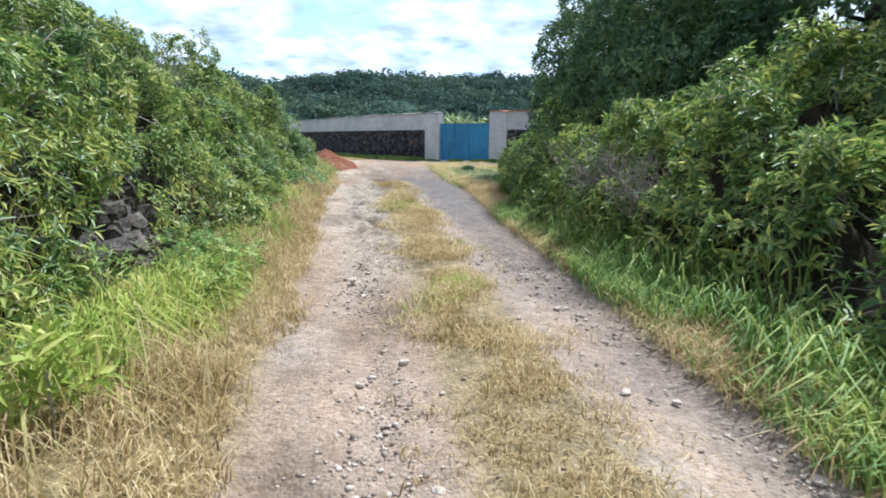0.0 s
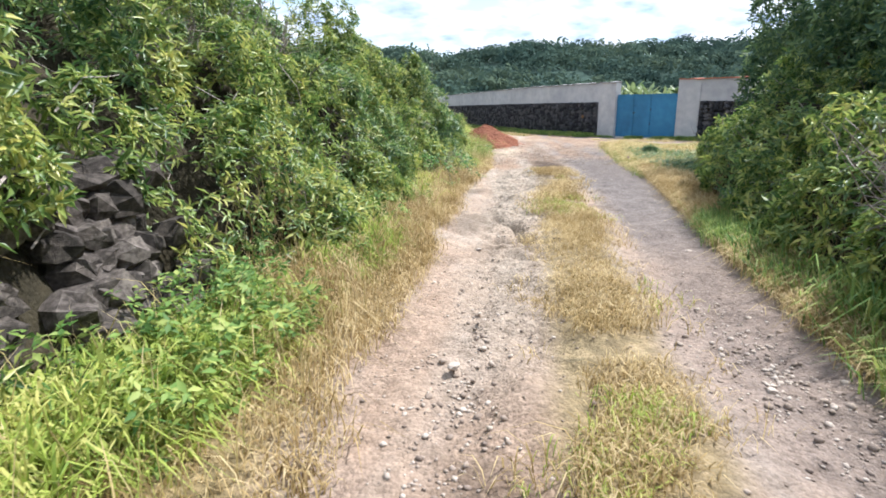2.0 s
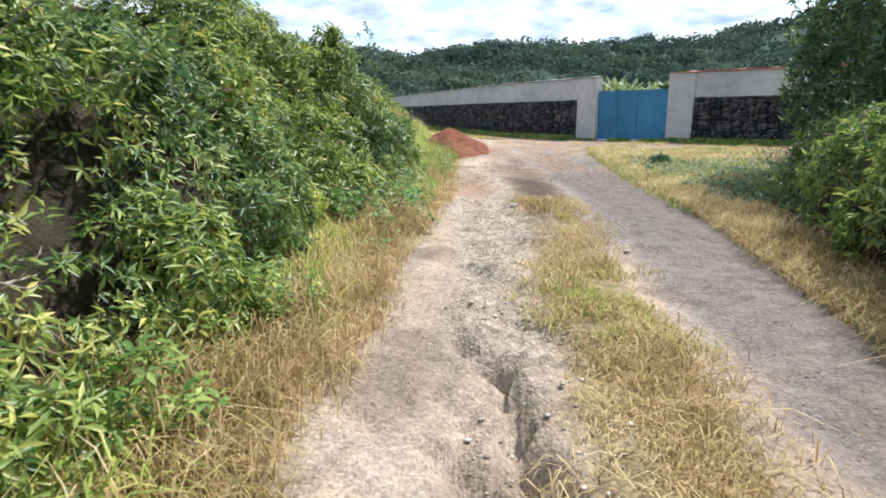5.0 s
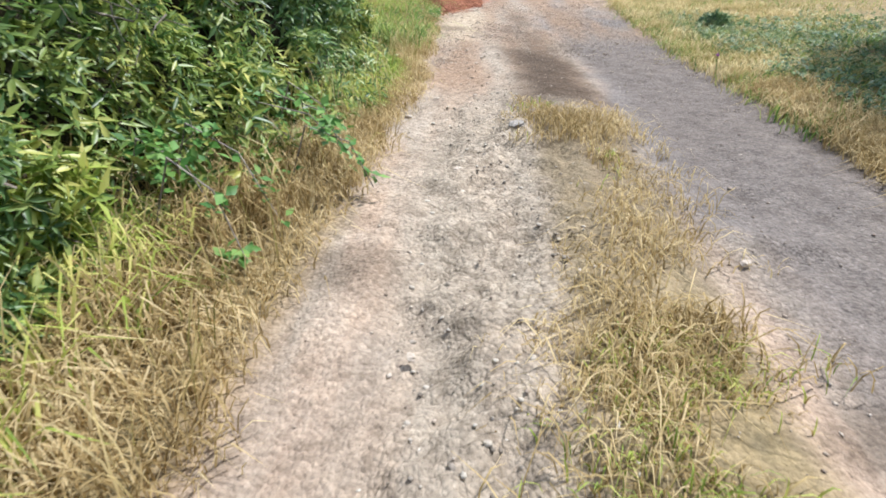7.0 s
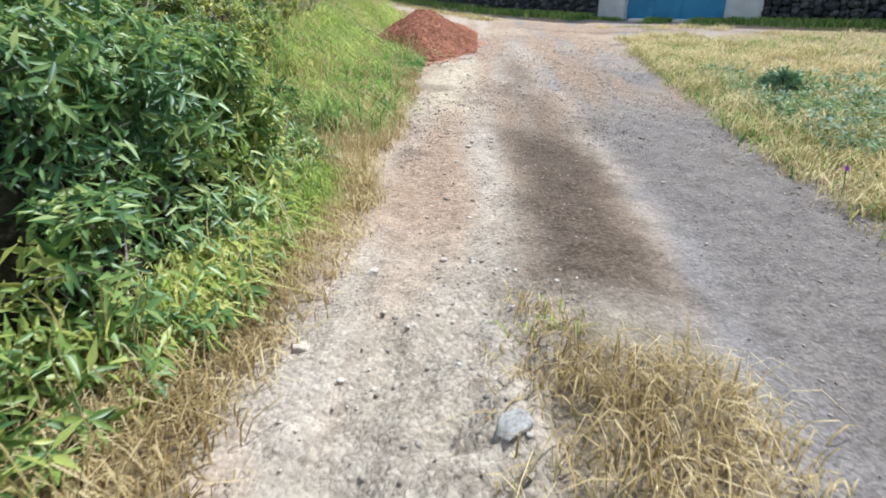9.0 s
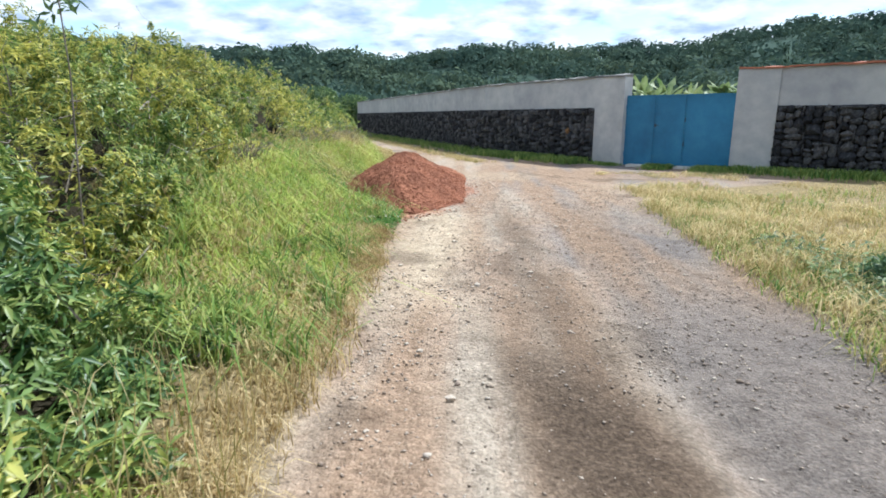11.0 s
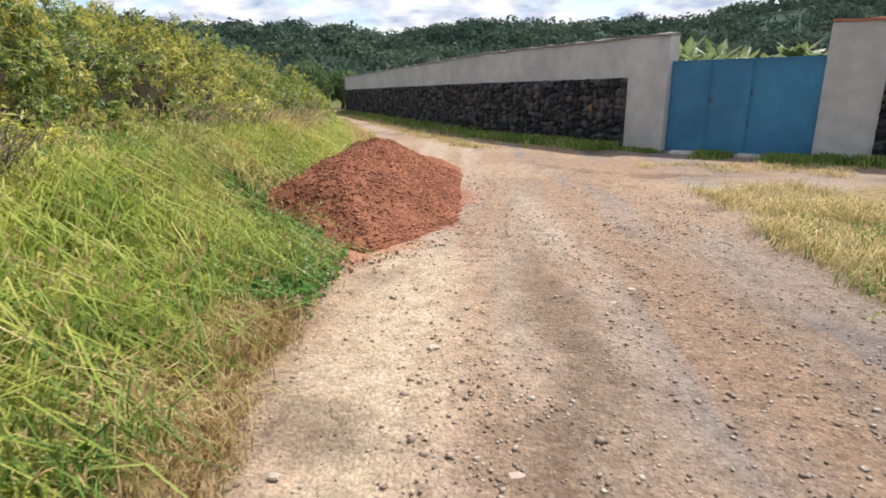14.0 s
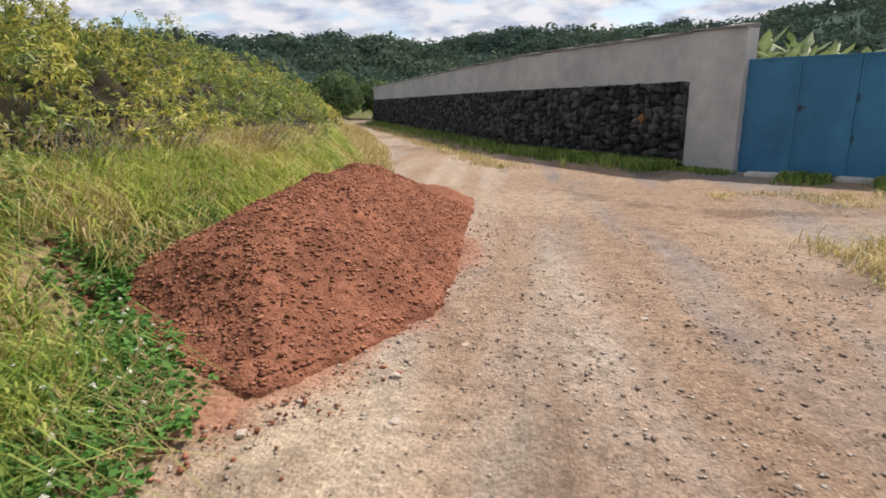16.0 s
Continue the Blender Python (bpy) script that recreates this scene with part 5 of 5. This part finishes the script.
    ok = off_heap(x, y)
    x, y = tufts(x[ok], y[ok], 22, 0.06)
    sward("long_grass", x, y, np.full(len(x), 0.46), np.full(len(x), 0.011), M_lush, "long flopped deep green grass clumps below the bank", 0.8, 1.5, (0.15, 0))
    y = rng.uniform(8.5, 17, 1300)
    x = road_left(y) - rng.uniform(0.1, 2.4, 1300)
    ok = off_heap(x, y)
    x, y = x[ok], y[ok]
    p = np.stack([x, y, land(x, y) + rng.uniform(0.3, 0.48, len(x))], 1)
    b, w, u, q, ra = sprigs(p, np.stack([rng.normal(0.3, 0.4, len(x)), rng.normal(0, 0.4, len(x)), np.ones(len(x))], 1), 5, 0.05, 0.16, (5, 30))
    tagged(new("seed_head", leaf_mesh("seed_head", b, w, u, q, ra, M_dry, plain=True)), "feathery pale seed heads above the verge grass", "grass", kind="stuff")
    # foot of the walls
    for a, b, d0, n, hh in ((PL, K1, 0.95, 800, 0.25), (K1, K2, 1.25, 600, 0.32), (along(GR, PR, 0.1), along(PR, RE, 7), 0.9, 900, 0.23), (along(GL, GR, 0.85), along(GL, GR, 1.5), 0.75, 260, 0.15), (along(GL, GR, 2.2), GR, 0.9, 300, 0.17), (GL, PL, 0.35, 120, 0.12)):
        L, th = math.hypot(b[0] - a[0], b[1] - a[1]), yaw_of(a, b)
        s = rng.uniform(0, L, n)
        sgn = -1 if b[0] > a[0] else 1
        d = (0.08 + np.abs(rng.normal(0, 0.5, n)) * d0) * sgn
        x, y = tufts(a[0] + s * math.cos(th) - d * math.sin(th), a[1] + s * math.sin(th) + d * math.cos(th), 6, 0.06)
        sward("wall_grass", x, y, np.full(len(x), hh), np.full(len(x), 0.019), M_lush, "green grass along the foot of the wall", 0.4, 0.6)
    # verge beyond the heap
    n = 1900
    y = 15 + 32 * rng.random(n) ** 1.5
    x = road_left(y) - rng.random(n) * (road_left(y) - foot_left(y) + 0.6) + 0.2
    ok = off_heap(x, y)
    x, y = tufts(x[ok], y[ok], 9, 0.06)
    sward("verge_grass", x, y, np.full(len(x), 0.26), np.full(len(x), 0.013), M_dry, "yellowing grass along the bend of the track", 0.45, 0.7)
    # grass climbing the bank into the shrubs
    n = 1500
    y = rng.uniform(13.2, 21, n)
    x = foot_left(y) + 0.35 - np.abs(rng.normal(0, 0.5, n))
    x, y = tufts(x, y, 7, 0.06)
    ok = off_heap(x, y)
    x, y = x[ok], y[ok]
    g = fractal(x, y, 0.8, 3) + rng.normal(0, 0.15, len(x)) > 0
    sward("bank_grass", x[g], y[g], np.full(g.sum(), 0.36), np.full(g.sum(), 0.010), M_green, "long green grass climbing the bank into the shrubs", 0.4, 0.7, (0.12, 0))
    sward("bank_grass", x[~g], y[~g], np.full((~g).sum(), 0.38), np.full((~g).sum(), 0.008), M_dry, "long yellowed grass climbing the bank into the shrubs", 0.4, 0.7, (0.12, 0))
    # crown of the far track
    y = rng.uniform(24, 48, 900)
    x = road_left(y) * 0.5 + np.interp(y, [22, 28.7, 54.5], [5, 1.35, -8.9]) * 0.5 + rng.normal(0, 0.25, 900)
    x, y = tufts(x, y, 8, 0.06)
    sward("crown_grass", x, y, np.full(len(x), 0.14), np.full(len(x), 0.010), M_dry, "dry grass on the crown of the far track", 0.6, 0.8)


def herb(name, x, y, z0, z1, k, length, ratio, material, label, category, group=""):
    """Low leafy herbs: whorls at random heights above the ground."""
    p = np.stack([x, y, land(x, y) + rng.uniform(z0, z1, len(x))], 1)
    ax = unit(np.stack([rng.normal(0, .3, len(x)), rng.normal(0, .3, len(x)), np.ones(len(x))], 1))
    b, w, u, s, q = sprigs(p, ax, k, length, ratio, (60, 100))
    return tagged(new(name, leaf_mesh(name, b, w, u, s, q, material, 0.12, 0.2)), label, category, group, "stuff")


def build_herbs():
    # clover at the toe of the heap
    n = 4600
    y = rng.uniform(12.7, 16.8, n)
    x = np.interp(y, [12.7, 14, 15.4, 16.8], [-0.62, -0.75, -1.6, -2.05]) + rng.normal(0, 0.22, n)
    ok = (heap(x, y) < land(x, y) + 0.02) & (x < road_left(y) + 0.05)
    x, y = x[ok], y[ok]
    herb("clover", x, y, 0.03, 0.13, 4, 0.036, 0.85, M_clover, "low patch of dark green clover beside the soil heap", "clover")
    b = rng.choice(len(x), 110, replace=False)
    p = np.stack([x[b], y[b], land(x[b], y[b]) + rng.uniform(0.12, 0.19, 110)], 1)
    bb, w, u, s, q = sprigs(p, np.tile([[0, 0, 1.0]], (110, 1)), 14, 0.016, 0.6, (5, 120))
    tagged(new("clover_bloom", leaf_mesh("clover_bloom", bb, w, u, s, q, M_petal)), "small round white clover blooms", "flower", kind="stuff")
    # broad weeds in the near verge
    y = rng.uniform(-9, 1, 2600)
    x = road_left(y) - rng.uniform(0.3, 1.2, 2600)
    ok = fractal(x + 31, y, 0.9, 3) > 0.2
    x, y = x[ok], y[ok]
    herb("verge_weed", x, y, 0.06, 0.36, 6, 0.062, 0.42, M_lush, "low broad-leaved green weeds in the verge", "weeds")
    # meadow herbs
    y = rng.uniform(4.5, 12, 4200)
    x = road_right(y) + 0.35 + np.abs(rng.normal(0, 2.0, 4200))
    ok = fractal(x + 11, y, 0.55, 3) + 0.4 * ramp(y, 11.5, 8.5) + rng.normal(0, 0.12, 4200) > 0.16
    herb("meadow_herb", x[ok], y[ok], 0.03, 0.16, 6, 0.06, 0.4, M_leaf3, "low dull green herbs among the meadow grass", "weeds")
    # dark tuft
    a = rng.normal(0, 0.16, (170, 2))
    th = tagged(new("juncus_tuft"), "small dark green bushy tuft in the meadow", "tuft")
    th.location = (4.25, 10.2, float(land(np.array([4.25]), np.array([10.2]))[0]))
    p = np.concatenate([a, np.clip(0.30 - (a ** 2).sum(1, keepdims=True) * 3, 0.04, 1) * rng.uniform(0.5, 1, (170, 1))], 1)
    b, w, u, s, q = sprigs(p, unit(p + np.array([[0, 0, 0.15]])), 7, 0.09, 0.25)
    hang(new("foliage", leaf_mesh("foliage", b, w, u, s, q, M_leaf3)), th)
    # brambles
    for k in range(7):
        fx, fy = -0.62 + rng.normal(0, 0.16), 2.7 + 0.22 * k
        th = tagged(new("bramble"), "trailing bramble with broad bright green leaves", "bramble", "brambles below the bank")
        th.location = (fx, fy, float(land(np.array([fx]), np.array([fy]))[0]))
        bm = bmesh.new()
        end = np.array([rng.uniform(0.15, 0.5), rng.uniform(-0.4, 0.3), 0.05])
        pts = [np.array([-0.25, 0, 0.0]), np.array([-0.1, 0.05, 0.42]), end * 0.55 + np.array([0, 0, 0.30]), end]
        tube(bm, [tuple(q) for q in pts], 0.006, 0.003, 5)
        part("cane", bm, M_twig, th)
        t = rng.random(16)
        c = np.stack([np.interp(t, [0, .33, .66, 1], [q[i] for q in pts]) for i in range(3)], 1) + rng.normal(0, 0.03, (16, 3))
        b, w, u, s, q = sprigs(c, np.tile([[0.35, -0.1, 0.9]], (16, 1)) + rng.normal(0, .25, (16, 3)), 3, 0.07, 0.62, (55, 95))
        hang(new("leaves", leaf_mesh("leaves", b, w, u, s, q, M_bram, 0.1, 0.1)), th)
    # thistle
    th = tagged(new("thistle"), "small thistle with a purple bloom at the edge of the track", "flower")
    th.location = (3.05, 6.75, float(land(np.array([3.05]), np.array([6.75]))[0]))
    bm = bmesh.new()
    tube(bm, [(0, 0, 0), (0.01, 0.01, 0.12), (0, 0.02, 0.24)], 0.004, 0.003, 5)
    part("stalk", bm, M_clover, th)
    b, w, u, s, q = sprigs(np.array([[0, 0.02, 0.25]]), np.array([[0, 0, 1.0]]), 26, 0.026, 0.35, (0, 80))
    hang(new("bloom", leaf_mesh("bloom", b, w, u, s, q, M_petal2)), th)
    # bright young shoots
    for fx, fy, hz in ((-0.82, -6.2, 0.30), (-1.1, 2.5, 0.36)):
        th = tagged(new("young_shrub"), "young shrub with bright yellow-green leaves", "shrub", "young shrubs in the verge")
        th.location = (fx, fy, float(land(np.array([fx]), np.array([fy]))[0]))
        bm = bmesh.new()
        tube(bm, [(0, 0, -0.02), (0.01, 0, hz * 0.5), (0, 0.01, hz)], 0.007, 0.004, 5)
        part("stem", bm, M_twig, th)
        c = rng.normal(0, 0.09, (15, 3)) + np.array([0, 0, hz])
        b, w, u, s, q = sprigs(c, unit(c - np.array([[0, 0, hz - 0.12]])), 7, 0.13, 0.26)
        hang(new("foliage", leaf_mesh("foliage", b, w, u, s, q, M_green)), th)


ICO_V = np.array([(0, -1, 1.618), (0, 1, 1.618), (0, -1, -1.618), (0, 1, -1.618), (-1, 1.618, 0), (1, 1.618, 0), (-1, -1.618, 0), (1, -1.618, 0), (1.618, 0, -1), (1.618, 0, 1), (-1.618, 0, -1), (-1.618, 0, 1)]) / 1.9
ICO_F = np.array([(0, 1, 11), (0, 11, 6), (0, 6, 7), (0, 7, 9), (0, 9, 1), (1, 9, 5), (1, 5, 4), (1, 4, 11), (11, 4, 10), (11, 10, 6), (6, 10, 2), (6, 2, 7), (7, 2, 8), (7, 8, 9), (9, 8, 5), (3, 2, 10), (3, 10, 4), (3, 4, 5), (3, 5, 8), (3, 8, 2)])


def lumps(name, place, size, material, label, category, flatten=0.6):
    """Angular stones of mixed shape, joined."""
    n = len(place)
    v = ICO_V[None] * (1 + rng.normal(0, 0.16, (n, 12, 1))) * (size[:, None, None] * rng.uniform([0.7, 0.7, 0.45], [1.3, 1.2, 0.45 + 0.55 * flatten], (n, 1, 3)))
    a = rng.uniform(0, 6.28, n)
    ca, sa = np.cos(a)[:, None], np.sin(a)[:, None]
    v = np.stack([v[..., 0] * ca - v[..., 1] * sa, v[..., 0] * sa + v[..., 1] * ca, v[..., 2]], -1) + place[:, None]
    f = (ICO_F[None] + 12 * np.arange(n)[:, None, None]).reshape(-1, 3)
    return tagged(new(name, mesh_np(name, v.reshape(-1, 3), f, material)), label, category, kind="stuff")


OCT_V = np.array([(1, 0, 0), (0, 1, 0), (-1, 0, 0), (0, -1, 0), (0.1, 0.1, 0.8), (0, 0, -0.8)])
OCT_F = np.array([(0, 1, 4), (1, 2, 4), (2, 3, 4), (3, 0, 4), (1, 0, 5), (2, 1, 5), (3, 2, 5), (0, 3, 5)])


def grit(name, place, size, material, label):
    """Small chips, eight triangles each."""
    n = len(place)
    v = OCT_V[None] * (1 + rng.normal(0, 0.22, (n, 6, 3))) * (size[:, None, None] * rng.uniform([0.7, 0.6, 0.4], [1.4, 1.1, 0.7], (n, 1, 3)))
    a = rng.uniform(0, 6.28, n)
    ca, sa = np.cos(a)[:, None], np.sin(a)[:, None]
    v = np.stack([v[..., 0] * ca - v[..., 1] * sa, v[..., 0] * sa + v[..., 1] * ca, v[..., 2]], -1) + place[:, None]
    f = (OCT_F[None] + 6 * np.arange(n)[:, None, None]).reshape(-1, 3)
    return tagged(new(name, mesh_np(name, v.reshape(-1, 3), f, material)), label, "gravel", kind="stuff")


def build_stones():
    n = 36000
    y = -9.4 + 29 * rng.random(n)
    x = road_left(y) + (np.minimum(road_right(y), 5.5) - road_left(y)) * rng.random(n)
    band = 0.9 * np.exp(-((x - 0.42) / 0.24) ** 2) * ramp(y, -1.0, -3.0) + 0.8 * np.exp(-((x - 2.0) / 0.3) ** 2) * ramp(y, 0, -3) + 0.5 * ramp(y, 5, 8) + 0.22
    band = band * (0.65 + 1.2 * fractal(x, y, 1.0, 3))
    band = band * (1 - 0.7 * np.exp(-((x - 1.34) / 0.42) ** 4) * ramp(y, 5.1, 5.7) * ramp(y, 10.4, 8.2))
    ok = (rng.random(n) < band) & off_heap(x, y)
    x, y, band = x[ok], y[ok], band[ok]
    s = 0.0035 + 0.009 * rng.random(len(x)) ** 2 + 0.004 * np.clip(band, 0, 1)
    grit("grit", np.stack([x, y, tread(x, y)[0] + s * 0.25], 1), s, M_peb, "fine loose grit and chips on the track")
    m = 15000
    yl = rng.uniform(8.3, 17.5, m)
    xl = road_left(yl) + (np.minimum(road_right(yl), 4.5) - road_left(yl)) * rng.random(m)
    keep = off_heap(xl, yl) & (rng.random(m) < 0.55 + 1.2 * fractal(xl * 1.6, yl * 0.6, 1.0, 3))
    xl, yl = xl[keep], yl[keep]
    sl = 0.004 + 0.015 * rng.random(len(xl)) ** 4
    grit("grit", np.stack([xl, yl, tread(xl, yl)[0] + sl * 0.3], 1), sl, M_peb, "loose angular chips strewn over the track")
    ok = rng.random(len(x)) < (0.03 + 0.07 * ramp(y, 5.5, 7) + 0.82 * ramp(y, -1.5, -3.5)) * np.clip(band, 0, 1.2)
    x, y = x[ok] + 0.02, y[ok] + 0.03
    s = 0.007 + 0.015 * rng.random(len(x)) ** 2
    lumps("gravel", np.stack([x, y, tread(x, y)[0] + s * 0.2], 1), s, M_peb, "loose pale and grey pebbles scattered on the track", "gravel")
    n = 900
    y = rng.uniform(-0.8, 5.9, n)
    x = 0.72 + rng.normal(0, 0.30, n)
    ok = (np.abs(x - 0.72) < 0.5) & (fractal(x, y, 1.6, 2) > -0.15)
    x, y = x[ok], y[ok]
    s = 0.006 + 0.012 * rng.random(len(x)) ** 2
    lumps("clay_flake", np.stack([x, y, tread(x, y)[0] + s * 0.05], 1), s, M_flake, "pale dried clay flakes crusting the wheel track", "gravel", 0.15)
    # larger stones, each one its own
    r = random.Random(9)
    shapes = stone_shapes(5, 8)
    for me in shapes:
        me.materials.append(M_peb)
    for k in range(44):
        yy = r.uniform(-8, 16)
        xx = r.choice((r.gauss(0.4, 0.3), r.gauss(2.0, 0.25), r.uniform(0, 2.8)))
        if not road_left(yy) - 0.1 < xx < road_right(yy) + 0.1:
            continue
        q = r.uniform(0.03, 0.055)
        ob = tagged(new("stone", r.choice(shapes)), "small loose grey-brown stone lying on the track", "stone", "stones on the track")
        ob.matrix_basis = Matrix.Translation((xx, yy, float(land(np.array([xx]), np.array([yy]))[0]) + q * 0.02)) @ Matrix.Rotation(r.uniform(0, 6.28), 4, "Z") @ Matrix.Diagonal((q * 1.3, q, q * 0.6, 1))
    for xx, yy, q, lab in ((2.07, -6.73, 0.06, "pale loose stone at the edge of the track"), (0.87, 4.57, 0.10, "flat grey stone half sunk in the track")):
        me = r.choice(shapes).copy()
        if yy > 0:
            me.materials[0] = M_grey
        ob = tagged(new("stone", me), lab, "stone", "stones on the track")
        ob.matrix_basis = Matrix.Translation((xx, yy, float(tread(np.array([xx]), np.array([yy]))[0][0]) - q * 0.05)) @ Matrix.Rotation(0.7, 4, "Z") @ Matrix.Diagonal((q * 1.3, q * 1.0, q * 0.34, 1))
    # clods of the heap
    n = 38000
    x, y = rng.uniform(-2.0, 0.75, n), rng.uniform(13.9, 19.2, n)
    h = heap(x, y)
    ok = (h > 0.015) & (h > swell(x, y) - 0.05) & (rng.random(n) < 0.65 + 0.35 * (x < -0.5))
    x, y, h = x[ok], y[ok], h[ok]
    s = 0.006 + 0.020 * rng.random(len(x)) ** 4
    z = h + ramp(h, 0.0, 0.12) * (fractal(x, y, 1.7, 2) * 0.10 + fractal(x, y, 7, 4) * 0.035) + swell(x, y) * ramp(h, 0.2, 0)
    grit("soil_clod", np.stack([x, y, z + s * 0.2], 1), s, M_clod, "crumbled red clods on the soil heap")
    n = 1300
    a, q = rng.uniform(0, 6.28, n), 1 + np.abs(rng.normal(0, 0.10, n))
    x, y = -0.62 + 1.28 * q * np.cos(a), 17.1 + 3.2 * q * np.sin(a)
    ok = off_heap(x, y) & (x > -0.6)
    x, y = x[ok], y[ok]
    s = 0.005 + 0.013 * rng.random(len(x)) ** 3
    lumps("soil_clod", np.stack([x, y, land(x, y) + s * 0.2], 1), s, M_clod, "red clods spilled round the foot of the heap", "soil", 0.9)
    # old dry-stone wall inside the bank
    rocks = stone_shapes(6, 4)
    for me in rocks:
        me.materials.append(M_rock)
    for k in range(77):
        yy, zz = -3.65 + r.uniform(-0.9, 0.9), 0.12 + 0.14 * (k % 7)
        q = r.uniform(0.17, 0.29)
        xx = -1.36 - 0.07 * (k % 7) + r.uniform(-0.06, 0.06)
        ob = tagged(new("rock", r.choice(rocks)), "dark weathered rock of a tumbled dry-stone wall in the bank", "rock", "rocks of the tumbled wall")
        ob.matrix_basis = Matrix.Translation((xx, yy, zz)) @ Matrix.Rotation(r.uniform(0, 6.28), 4, "Z") @ Matrix.Rotation(r.uniform(-.4, .4), 4, "X") @ Matrix.Diagonal((q, q * 1.1, q * 0.8, 1))


build_grass()
build_herbs()
build_stones()
